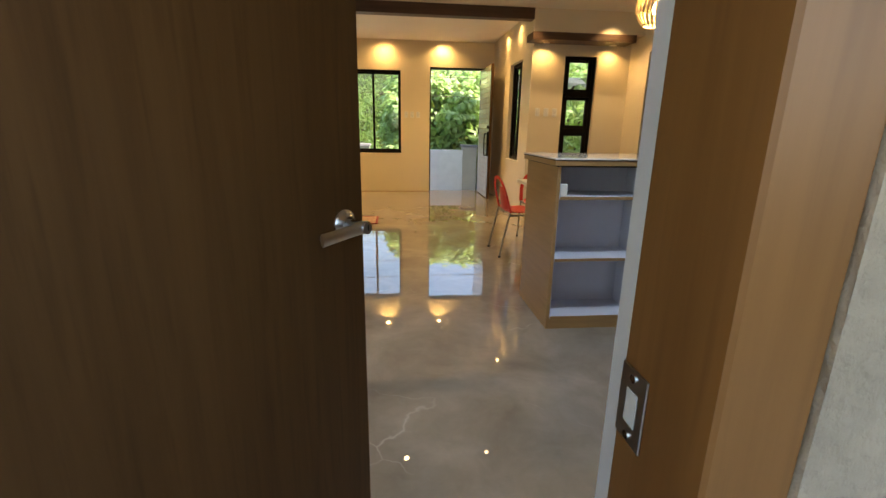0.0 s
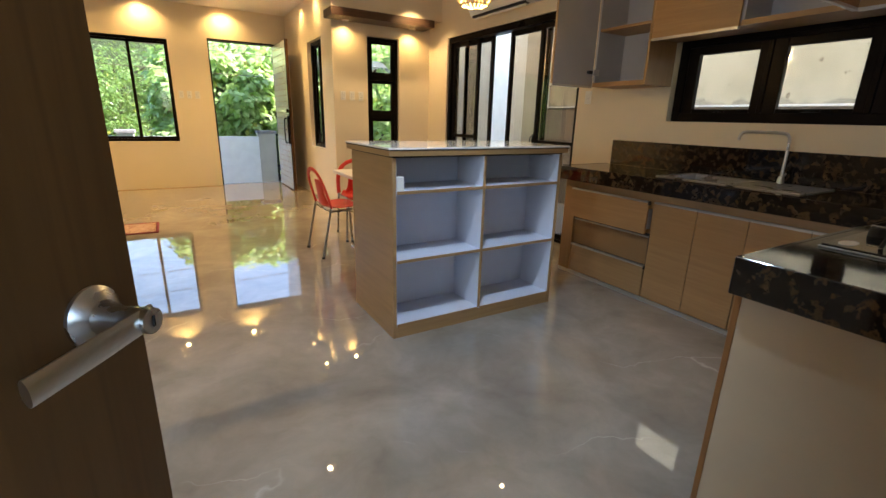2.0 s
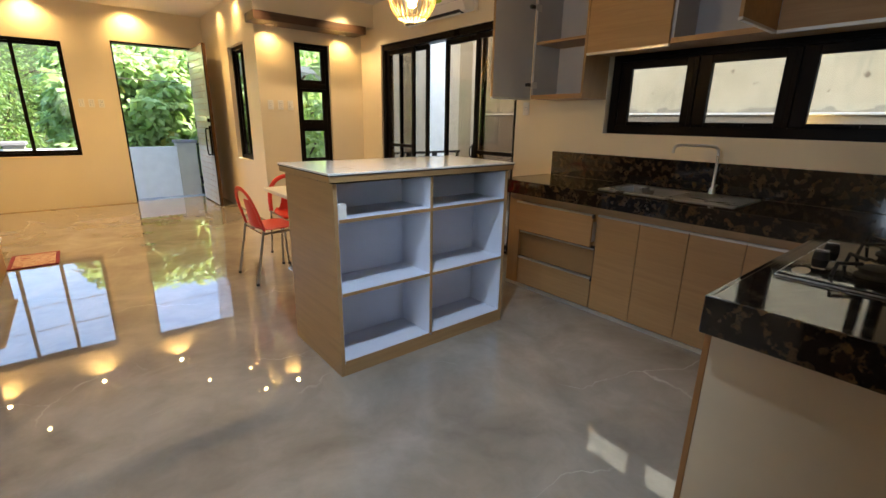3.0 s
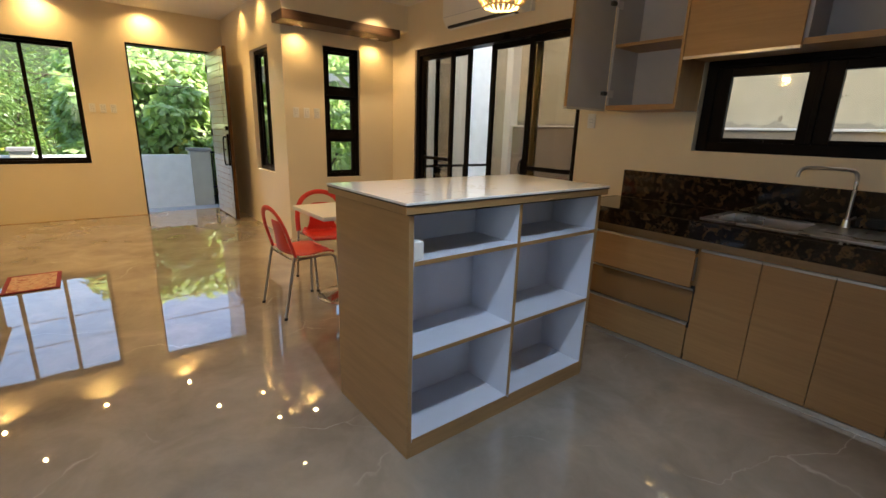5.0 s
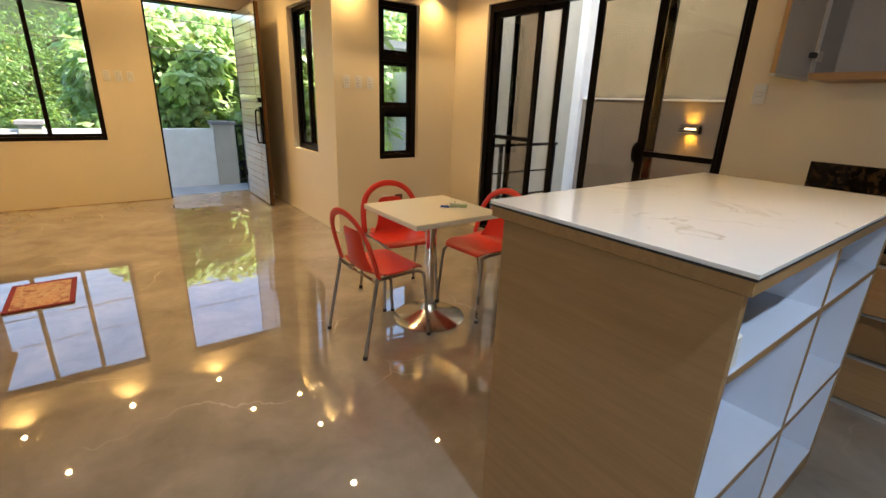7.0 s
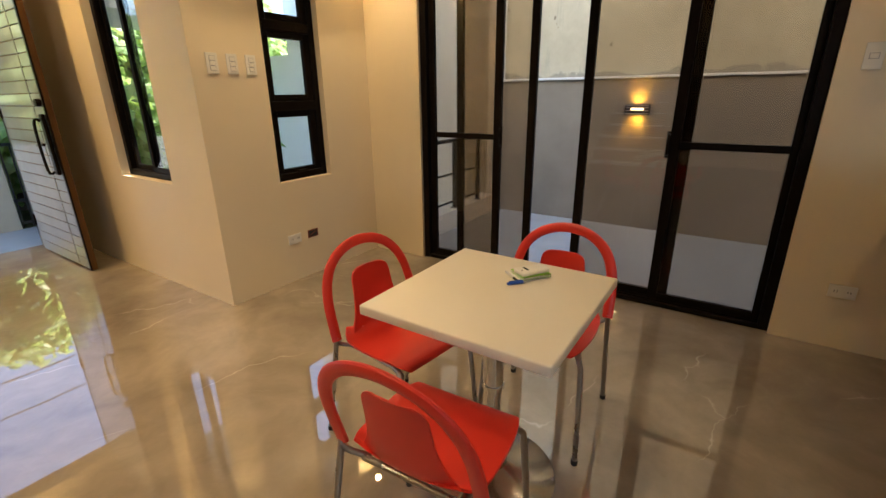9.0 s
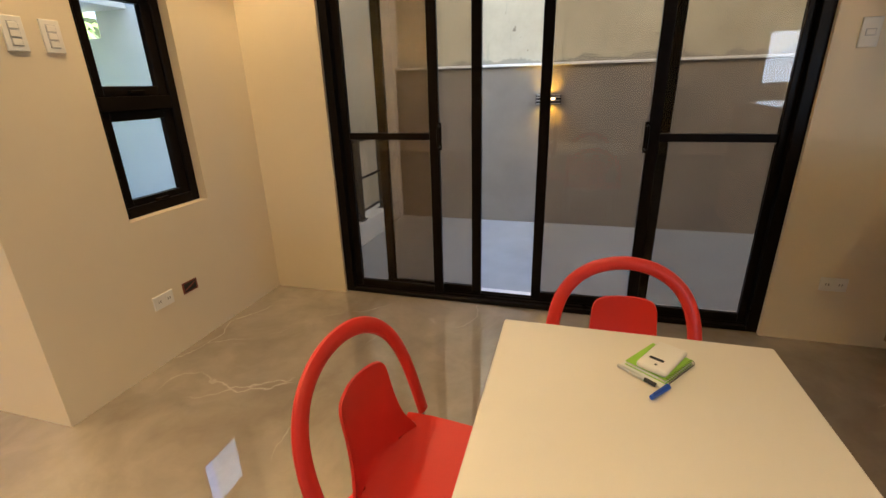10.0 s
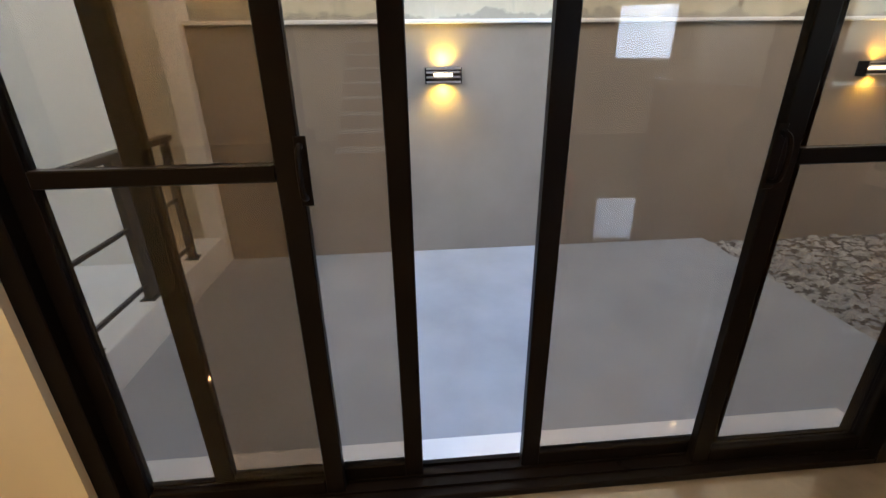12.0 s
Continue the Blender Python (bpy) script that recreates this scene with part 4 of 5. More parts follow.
def base_cabinets():
    g = "base cabinets under the granite worktop"
    t = thing("drawer_cabinet", "pale oak base cabinet with three drawers, the top drawer pulled open", "cabinet", (3.2, 2.5, 0), g)
    part("carcass", bm_box(KX + 0.02, 3.505, 2.14, 2.985, 0.06, 0.80), M_LAMV, t)
    part("end_stile", bm_box(KX, KX + 0.02, 2.865, 2.985, 0.03, 0.76, 0.001), M_LAMV, t)
    for i, (z0, z1, out) in enumerate(((0.035, 0.260, 0), (0.280, 0.482, -0.012), (0.518, 0.742, 0.055))):
        dr = part("drawer", bm_box(KX - out, KX - out + 0.018, 2.15, 2.86, z0, z1, 0.001), M_LAMH, t)
        part("pull_strip", bm_box(KX - out - 0.004, KX - out + 0.02, 2.15, 2.86, z1, z1 + 0.012, 0.001), M_ALU, dr, "aluminium grip strip")
        part("end_cap", bm_box(KX - out - 0.005, KX - out + 0.02, 2.142, 2.15, z1 - 0.014, z1 + 0.012), M_RUBBER, dr)
        if i == 2:
            part("drawer_side", bm_box(KX - out + 0.018, 3.30, 2.16, 2.172, z0 + 0.03, z1 - 0.05), M_GREYLAM, dr)
            part("drawer_side", bm_box(KX - out + 0.018, 3.30, 2.838, 2.85, z0 + 0.03, z1 - 0.05), M_GREYLAM, dr)
    # black sheet behind the drawer fronts, put in for the shade of the recess
    part("gap", bm_box(KX + 0.012, KX + 0.02, 2.145, 2.86, 0.275, 0.512), M_RUBBER, t, "black strip put in as the shade of a gap")
    part("grip_rail", bm_box(KX + 0.004, KX + 0.02, 2.14, 2.985, 0.752, 0.80), M_LAMH, t)
    edges = [2.14, 1.828, 1.515, 1.205, 0.90]
    for y1, y0 in zip(edges, edges[1:]):
        c = thing("base_cabinet", "pale oak base cabinet with a plain door and aluminium grip strip", "cabinet", (3.2, (y0 + y1) / 2, 0), g)
        part("carcass", bm_box(KX + 0.02, 3.505, y0, y1, 0.06, 0.80), M_LAMV, c)
        part("door", bm_box(KX, KX + 0.018, y0 + 0.002, y1 - 0.002, 0.035, 0.735, 0.001), M_LAMH, c)
        part("grip_strip", bm_box(KX - 0.004, KX + 0.02, y0 + 0.001, y1 - 0.001, 0.735, 0.75, 0.001), M_ALU, c, "aluminium grip strip")
        part("top_rail", bm_box(KX + 0.004, KX + 0.02, y0, y1, 0.752, 0.80), M_LAMH, c)
    struct("plinth", bm_box(KX + 0.004, KX + 0.018, 0.9, 2.985, 0.0, 0.028), M_ALU, "aluminium plinth below the base cabinets")
    p = thing("peninsula_cabinet", "base cabinet of the short counter leg with a cream end panel", "cabinet", (2.1, 0.55, 0), g)
    part("end_panel", bm_box(1.445, 1.463, 0.25, 0.83, 0.0, 0.81, 0.001), mat("cream_laminate", (0.52, 0.41, 0.28), 0.45, spread=0.04), p, "cream laminate end panel")
    part("edge_band", bm_box(1.443, 1.468, 0.83, 0.848, 0.0, 0.81, 0.001), M_JAMB, p, "brown edge band")
    part("carcass", bm_box(1.463, KX, 0.25, 0.83, 0.06, 0.80), M_LAMV, p)
    for k in range(3):
        y = 0.832
        part("door", bm_box(1.48 + k * 0.47, 1.475 + (k + 1) * 0.47, y, y + 0.018, 0.075, 0.75, 0.001), M_LAMX, p)


base_cabinets()


def hob():
    t = thing("gas_hob", "black glass two-burner gas hob with black knobs on the granite worktop", "hob", (2.3, 0.55, KT))
    z = KT + 0.002
    part("glass_plate", bm_box(1.78, 2.52, 0.36, 0.79, z, z + 0.010, 0.003), M_BLKGLOSS, t)
    part("rim", bm_box(1.775, 2.525, 0.355, 0.795, z - 0.0005, z + 0.004, 0.001), M_STEEL, t)
    bm = bm_cyl((0, 0, 0), (0, 0, 0.0008), 0.032, seg=28)
    bm.transform(Matrix.Translation((1.855, 0.745, z + 0.0105)) @ Matrix.Diagonal((1.5, 0.7, 1, 1)))
    part("sticker", bm, M_PAPER, t, "white oval paper sticker")
    for x in (1.96, 2.34):
        part("burner_base", bm_lathe([(0.055, 0.0), (0.055, 0.006), (0.045, 0.012), (0.045, 0.02)], 28, at=(x, 0.58, z + 0.010)), M_RUBBER, t, "", True)
        part("burner_cap", bm_lathe([(0.048, 0.0), (0.05, 0.008), (0.03, 0.014)], 28, at=(x, 0.58, z + 0.030)), M_RUBBER, t, "", True)
        for k in range(4):
            a = math.pi / 4 + k * math.pi / 2
            c, s = math.cos(a), math.sin(a)
            part("pan_support", bm_tube([(x + 0.13 * c, 0.58 + 0.13 * s, z + 0.012), (x + 0.12 * c, 0.58 + 0.12 * s, z + 0.052), (x + 0.05 * c, 0.58 + 0.05 * s, z + 0.052)], 0.006, 6), M_RUBBER, t)
    for k in range(2):
        x = 2.07 + k * 0.15
        kn = part("knob", bm_lathe([(0.024, 0.0), (0.022, 0.02), (0.019, 0.028)], 20, at=(x, 0.74, z + 0.010)), M_RUBBER, t, "", True)
        part("knob_grip", bm_box(x - 0.004, x + 0.004, 0.72, 0.76, z + 0.038, z + 0.046, 0.002), M_CHROME, kn)


hob()


def wall_cabinets():
    g = "wall cabinets above the worktop"
    fx, zt, z = 3.20, 2.42, 1.563
    t = thing("open_wall_cabinet", "pale oak wall cabinet, its grey-backed door standing open", "wall cabinet", (3.36, 2.8, z), g)
    y0, y1 = 2.558, 3.065
    part("bottom", bm_box(fx, XR - 0.002, y0 + 0.018, y1 - 0.018, z, z + 0.018), M_LAMH, t)
    part("side", bm_box(fx, XR - 0.002, y0, y0 + 0.018, z, zt), M_LAMV, t)
    part("side", bm_box(fx, XR - 0.002, y1 - 0.018, y1, z, zt), M_GREYLAM, t)
    part("back", bm_box(XR - 0.01, XR - 0.002, y0 + 0.018, y1 - 0.018, z + 0.018, zt), M_GREYLAM, t, "grey inner back")
    part("lining", bm_box(fx + 0.003, XR - 0.01, y0 + 0.018, y0 + 0.021, z + 0.018, zt), M_GREYLAM, t)
    part("shelf", bm_box(fx + 0.01, XR - 0.01, y0 + 0.021, y1 - 0.018, 1.99, 2.010), M_LAMH, t, "oak-faced shelf")
    part("front_edge", bm_box(fx - 0.001, fx + 0.002, y0, y1, z, z + 0.034), M_LAMH, t)
    d = part("door", bm_box(2.74, 3.19, 3.068, 3.086, z + 0.005, zt, 0.001), M_LAMV, t)
    part("door_lining", bm_box(2.742, 3.19, 3.065, 3.068, z + 0.006, zt), M_GREYLAM, d, "grey inner face of the door")
    part("door_edge", bm_box(2.737, 2.740, 3.065, 3.086, z + 0.005, zt), M_LAMV, d)
    part("bottom_profile", bm_box(2.74, 3.19, 3.063, 3.087, z - 0.008, z + 0.005), M_ALU, d)
    for zz in (z + 0.10, 2.25):
        h = part("hinge", bm_box(3.115, 3.165, 3.040, 3.065, zz, zz + 0.026, 0.003), M_RUBBER, t, "steel cup hinge")
        part("hinge_arm", bm_box(3.165, 3.235, 3.036, 3.046, zz - 0.012, zz + 0.038, 0.002), M_STEEL, h)
    part("top", bm_box(fx, XR - 0.002, y0, y1, zt, zt + 0.018), M_LAMH, t)
    zb = 1.884
    spans = [(1.943, 2.556, "closed"), (1.357, 1.941, "open"), (0.81, 1.355, "closed"), (0.25, 0.808, "closed")]
    for a, b, state in spans:
        c = thing("wall_cabinet", "pale oak wall cabinet over the window, " + ("door closed" if state == "closed" else "door swung open"), "wall cabinet", (3.36, (a + b) / 2, zb), g)
        part("bottom", bm_box(fx + 0.02, XR - 0.002, a, b, zb, zb + 0.018), M_LAMH, c)
        part("back", bm_box(XR - 0.012, XR - 0.002, a, b, zb + 0.018, zt), M_GREYLAM, c)
        for u in (a, b - 0.016):
            part("side", bm_box(fx + 0.02, XR - 0.012, u, u + 0.016, zb + 0.018, zt), M_GREYLAM, c)
        part("top", bm_box(fx + 0.02, XR - 0.002, a, b, zt, zt + 0.018), M_LAMH, c)
        if state == "closed":
            dd = part("door", bm_box(fx, fx + 0.018, a + 0.002, b - 0.002, zb - 0.005, zt, 0.001), M_LAMH, c)
            part("grip_strip", bm_box(fx - 0.004, fx + 0.02, a + 0.002, b - 0.002, zb - 0.022, zb - 0.005, 0.001), M_ALU, dd, "aluminium grip strip")
        else:
            part("front_edge", bm_box(fx + 0.018, fx + 0.021, a, b, zb - 0.002, zb + 0.03), M_LAMH, c)
            dd = part("door", bm_box(fx - 0.50, fx, a - 0.002, a + 0.016, zb - 0.005, zt, 0.001), M_LAMH, c)
            part("grip_strip", bm_box(fx - 0.50, fx, a - 0.004, a + 0.018, zb - 0.02, zb - 0.005, 0.001), M_ALU, dd, "aluminium grip strip")


wall_cabinets()


# ---- switches and sockets ----
def switch_plate(axis, u, z, plane, n=3, w=0.072, h=0.118, label="white plastic wall switch with three rockers on cream wall", wide=False):
    t = thing("wall_switch" if not wide else "wall_socket", label, "switch" if not wide else "socket", (u, plane, z) if axis == "y" else (plane, u, z), "wall switches" if not wide else "wall sockets")
    d = 0.009

    def bx(u0, u1, z0, z1, a, b, bev=0.001):
        return bm_box(u0, u1, plane - b, plane - a, z0, z1, bev) if axis == "y" else bm_box(plane - b, plane - a, u0, u1, z0, z1, bev)
    part("plate", bx(u - w / 2, u + w / 2, z - h / 2, z + h / 2, 0, d, 0.002), M_PLASTIC, t)
    if wide:
        for s in (-1, 1):
            c = u + s * w * 0.24
            part("socket_face", bx(c - 0.02, c + 0.02, z - h * 0.34, z + h * 0.34, d, d + 0.002), M_PLASTIC, t)
            for q in (-0.006, 0.006):
                part("slot", bx(c + q - 0.0014, c + q + 0.0014, z - 0.005, z + 0.008, d + 0.0018, d + 0.0025, 0), M_RUBBER, t)
    else:
        for k in range(n):
            zc = z + (k - (n - 1) / 2) * 0.028
            # grey plate round the rocker, drawn for the shade in its seam
            part("rocker_gap_shade", bx(u - 0.0185, u + 0.0185, zc - 0.0135, zc + 0.0135, d, d + 0.0006, 0), M_GREYLAM, t)
            part("rocker", bx(u - 0.016, u + 0.016, zc - 0.011, zc + 0.011, d, d + 0.004), M_PLASTIC, t)


for u in (2.18, 2.31, 2.44):
    switch_plate("y", u, 1.545, YN)
for u in (0.30, 0.42, 0.54):
    switch_plate("y", u, 1.55, YF, label="cream plastic wall switch beside the front window")
switch_plate("x", 3.392, 1.50, XR, 1, label="white plastic single wall switch beside the sliding door")
switch_plate("y", 2.608, 0.330, YN, wide=True, w=0.118, h=0.072, label="white plastic double socket low on the cream nook wall")
switch_plate("x", 3.254, 0.334, XR, wide=True, w=0.118, h=0.072, label="white plastic double socket low beside the patio door")
rb = thing("open_junction_box", "open brick-red junction box recess low in the cream nook wall", "junction box", (2.785, YN, 0.33))
part("frame", bm_box(2.735, 2.835, YN - 0.003, YN, 0.30, 0.362), M_BRICKRED, rb)
# flat black plate stands for the shade inside the open box
part("recess", bm_box(2.745, 2.825, YN - 0.0045, YN - 0.003, 0.308, 0.354), M_RUBBER, rb, "flat black patch drawn for the shade in the hollow")
part("wire", bm_tube([(2.75, YN - 0.006, 0.32), (2.78, YN - 0.012, 0.335), (2.815, YN - 0.006, 0.345)], 0.003, 6), M_BRICKRED, rb)


# ---- dining set ----
def table():
    x0, x1, y0, y1 = 1.427, 2.057, 4.105, 4.72
    cx, cy = (x0 + x1) / 2, (y0 + y1) / 2
    t = thing("dining_table", "small square ivory-topped table on a chrome pedestal with round base", "table", (cx, cy, 0))
    part("tabletop", bm_box(x0, x1, y0, y1, 0.717, 0.75, 0.006, seg=3), M_TABLE, t, "ivory laminate tabletop", True)
    part("pedestal", bm_cyl((cx, cy, 0.06), (cx, cy, 0.40), 0.030, seg=28), M_CHROME, t, "", True)
    part("upper_tube", bm_cyl((cx, cy, 0.40), (cx, cy, 0.70), 0.036, seg=28), M_CHROME, t, "", True)
    part("collar", bm_cyl((cx, cy, 0.385), (cx, cy, 0.40), 0.039, seg=28), M_CHROME, t, "", True)
    part("base", bm_lathe([(0.236, 0.0), (0.238, 0.006), (0.21, 0.018), (0.12, 0.040), (0.06, 0.062), (0.034, 0.10)], 56, at=(cx, cy, 0)), M_CHROME_DULL, t, "chrome trumpet base", True)
    part("bracket", bm_box(cx - 0.18, cx + 0.18, cy - 0.025, cy + 0.025, 0.70, 0.717, 0.002), M_RUBBER, t)
    part("bracket", bm_box(cx - 0.025, cx + 0.025, cy - 0.18, cy + 0.18, 0.699, 0.7165, 0.002), M_RUBBER, t)


table()


def chair():
    """Faces +x; built at the origin."""
    t = thing("dining_chair", "red plastic chair with hooped back and slim grey metal legs", "chair", (0, 0, 0), "chairs round the table")
    # shell: rows along the length, front edge to the back pad
    rows = [(0.205, 0.437, 0.15, 0.0), (0.19, 0.452, 0.175, 0.004), (0.12, 0.455, 0.195, 0.012), (0.02, 0.445, 0.20, 0.018), (-0.08, 0.442, 0.195, 0.024),
            (-0.125, 0.452, 0.175, 0.03), (-0.150, 0.480, 0.145, 0.03), (-0.162, 0.53, 0.115, 0.024), (-0.172, 0.60, 0.100, 0.018), (-0.182, 0.67, 0.095, 0.014), (-0.186, 0.697, 0.082, 0.012), (-0.188, 0.708, 0.058, 0.010)]
    fine = smooth_path([(x, z, w) for x, z, w, c in rows], 3)
    curve = smooth_path([(c, 0, 0) for x, z, w, c in rows], 3)
    bm = bmesh.new()
    n = 12
    grid = []
    for p, cv in zip(fine, curve):
        x, z, w = p
        ring = []
        for k in range(n + 1):
            s = -1 + 2 * k / n
            e = cv[0] * abs(s) ** 2.2
            up = z > 0.47
            ring.append(bm.verts.new((x + (e if up else 0), s * w, z + (0 if up else e * 0.9))))
        grid.append(ring)
    for a, b in zip(grid, grid[1:]):
        for k in range(n):
            bm.faces.new((a[k], a[k + 1], b[k + 1], b[k]))
    bmesh.ops.recalc_face_normals(bm, faces=bm.faces)
    bmesh.ops.solidify(bm, geom=bm.faces[:], thickness=0.007)
    part("seat", bm, M_RED, t, "red moulded seat with a small back pad", True)
    hoop = []
    for k in range(41):
        a = math.pi * k / 40
        u, c = max(0.0, math.sin(a)) ** 0.54, math.cos(a)
        hoop.append((-0.128 - 0.095 * u, -0.213 * c, 0.465 + 0.338 * u))
    part("back_hoop", bm_tube(hoop, 0.021, 12, ry=0.011, up=(1, 0, 0)), M_RED, t, "red hooped backrest", True)
    for s in (-1, 1):
        leg = part("back_leg", bm_tube([(-0.225, s * 0.222, 0.012), (-0.130, s * 0.213, 0.48)], 0.0105, 12), M_LEG, t, "", True)
        part("foot", bm_cyl((-0.226, s * 0.222, 0), (-0.225, s * 0.222, 0.02), 0.013, seg=12), M_RUBBER, leg)
        leg = part("front_leg", bm_tube(smooth_path([(0.235, s * 0.205, 0.012), (0.205, s * 0.19, 0.36), (0.195, s * 0.180, 0.415), (0.16, s * 0.165, 0.430), (0.05, s * 0.15, 0.425), (-0.12, s * 0.15, 0.422)], 5), 0.0105, 12), M_LEG, t, "", True)
        part("foot", bm_cyl((0.236, s * 0.205, 0), (0.235, s * 0.205, 0.02), 0.013, seg=12), M_RUBBER, leg)
        part("side_bar", bm_tube(smooth_path([(-0.137, s * 0.212, 0.455), (-0.13, s * 0.19, 0.440), (-0.11, s * 0.15, 0.425)], 4), 0.009, 10), M_LEG, t, "", True)
    part("cross_bar", bm_tube([(-0.115, -0.15, 0.421), (-0.115, 0.15, 0.421)], 0.009, 10), M_LEG, t, "", True)
    return t


first = chair()
copy_thing(first, pose(1.763, 4.84, 0, 0, 0, -98))
copy_thing(first, pose(2.168, 4.38, 0, 0, 0, 184))
first.matrix_basis = pose(1.350, 4.395, 0, 0, 0, 3)


def on_table():
    def turned(name, label, cat, at, rz):
        t = thing(name, label, cat, (0, 0, 0))
        return t, pose(*at, 0, 0, rz)
    a, m = turned("paper_pad", "thin white paper pad under the green notebook on the table", "paper", (1.913, 4.380, 0.7505), -37.5)
    part("sheet", bm_box(-0.058, 0.058, -0.048, 0.048, 0, 0.005, 0.0005), M_PAPER, a)
    a.matrix_basis = m
    a, m = turned("notebook", "lime green spiral notebook lying on the ivory table", "notebook", (1.921, 4.369, 0.7558), -37.5)
    part("pages", bm_box(-0.053, 0.053, -0.043, 0.043, 0.001, 0.008), M_PAPER, a)
    part("cover", bm_box(-0.055, 0.055, -0.045, 0.045, 0.008, 0.0092), M_GREEN, a, "lime green cover")
    part("cover", bm_box(-0.055, 0.055, -0.045, 0.045, 0.0, 0.001), M_GREEN, a, "lime green cover")
    for k in range(14):
        x = -0.05 + k * 0.0077
        ring = [(x, -0.045 + 0.006 * math.cos(2 * math.pi * q / 10), 0.0045 + 0.0065 * math.sin(2 * math.pi * q / 10)) for q in range(11)]
        part("spiral_ring", bm_tube(ring, 0.0008, 5, up=(1, 0, 0)), M_RUBBER, a)
    a.matrix_basis = m
    a, m = turned("pocket_router", "small white pocket router on the green notebook", "router", (1.917, 4.365, 0.7652), -32)
    part("body", bm_box(-0.056, 0.056, -0.031, 0.031, 0, 0.015, 0.006, seg=3), M_PLASTIC, a, "", True)
    part("screen", bm_box(-0.026, -0.017, -0.012, 0.018, 0.0148, 0.0154), M_SCREEN, a, "dark screen")
    part("button", bm_cyl((-0.042, -0.004, 0.0148), (-0.042, -0.004, 0.0156), 0.003, seg=14), M_SCREEN, a)
    a.matrix_basis = m
    a, m = turned("ballpoint_pen", "clear and black ballpoint pen lying along the paper pad", "pen", (1.866, 4.414, 0.7552), 51)
    part("barrel", bm_cyl((-0.012, 0, 0), (0.05, 0, 0), 0.0042, seg=12), M_STEEL, a, "clear silvery barrel", True)
    part("grip", bm_cyl((-0.036, 0, 0), (-0.012, 0, 0), 0.0045, seg=12), M_RUBBER, a, "", True)
    a.matrix_basis = m
    a, m = turned("pen_cap", "blue plastic pen cap lying at the corner of the paper pad", "pen cap", (1.822, 4.381, 0.7565), 140)
    part("cap", bm_cyl((-0.027, 0, 0), (0.030, 0, 0), 0.0062, 0.0048, seg=14), M_BLUE, a, "", True)
    part("clip", bm_box(-0.02, 0.024, -0.0015, 0.0015, 0.0055, 0.0085, 0.0006), M_BLUE, a)
    a.matrix_basis = m


on_table()


# ---- stairs, railing and door mat ----
def stairs():
    t = thing("staircase", "oak-faced staircase with white treads and a black steel rail", "staircase", (-0.53, 4.8, 0))
    part("landing_body", bm_box(-1.6, -0.55, 4.80, 5.90, 0, 0.285), M_LAMV, t, "oak-faced landing block")
    part("landing_tread", bm_box(-1.6, -0.53, 4.78, 5.92, 0.285, 0.31, 0.004), M_WHITE, t, "glossy white landing top")
    for k in range(7):
        x = -0.86 - 0.27 * k
        z = 0.31 + 0.175 * (k + 1)
        part("riser", bm_box(max(x - 2.3, XL), x, 4.80, 5.90, z - 0.175 if k else 0.31, z - 0.02), M_LAMV, t)
        part("tread", bm_box(x - 0.285 if k < 6 else XL, x + 0.02, 4.79, 5.91, z - 0.02, z, 0.003), M_WHITE, t, "white tread")
    part("newel_post", bm_box(-0.665, -0.625, 4.80, 4.84, 0.31, 1.02, 0.003), M_RAIL, t)
    part("newel_foot", bm_box(-0.72, -0.57, 4.785, 4.86, 0.308, 0.318, 0.002), M_RAIL, t)
    sl = 0.175 / 0.27
    for off, r in ((0.70, 0.02), (0.44, 0.009), (0.20, 0.009)):
        xs = -0.48 if r > 0.01 else -0.63
        part("handrail" if r > 0.01 else "rail", bm_tube([(xs, 4.82, 0.31 + off - (xs + 0.63) * sl), (-2.9, 4.82, 0.31 + off + 2.27 * sl)], r, 8), M_RAIL, t)
    for k in range(1, 4):
        x = -0.645 - 0.55 * k
        part("post", bm_box(x - 0.02, x + 0.02, 4.80, 4.84, 0.31 + max(0, (-x - 0.86) // 0.27 + 1) * 0.175, 1.0 + (-x - 0.645) * sl, 0.003), M_RAIL, t)


stairs()


def door_mat():
    x0, x1, y0, y1 = -0.55, -0.18, 5.87, 6.40
    t = thing("door_mat", "small patterned rug with a dark red border on the glossy floor", "mat", ((x0 + x1) / 2, (y0 + y1) / 2, 0))
    m, nt, p, _ = nodes_of("patterned_rug")
    v = coords(nt)
    a = tex(nt, "ShaderNodeTexNoise", v, Scale=9, Detail=3, Distortion=2.5)
    nt.links.new(ramp(nt, a.outputs[0], [(0.35, (0.30, 0.10, 0.07)), (0.5, (0.50, 0.36, 0.22)), (0.62, (0.42, 0.16, 0.10)), (0.75, (0.55, 0.45, 0.30))]), p.inputs["Base Color"])
    p.inputs["Roughness"].default_value = 0.95
    f = tex(nt, "ShaderNodeTexNoise", v, Scale=220)
    bump(nt, p, f.outputs[0], 0.8, 0.002)
    part("field", bm_box(x0 + 0.03, x1 - 0.03, y0 + 0.03, y1 - 0.03, 0.001, 0.011, 0.003), m, t, "worn floral field")
    for a0, a1, b0, b1 in ((x0, x0 + 0.03, y0, y1), (x1 - 0.03, x1, y0, y1), (x0 + 0.03, x1 - 0.03, y0, y0 + 0.03), (x0 + 0.03, x1 - 0.03, y1 - 0.03, y1)):
        part("binding", bm_box(a0, a1, b0, b1, 0.001, 0.012, 0.003), M_MATRED, t, "dark red binding")


door_mat()


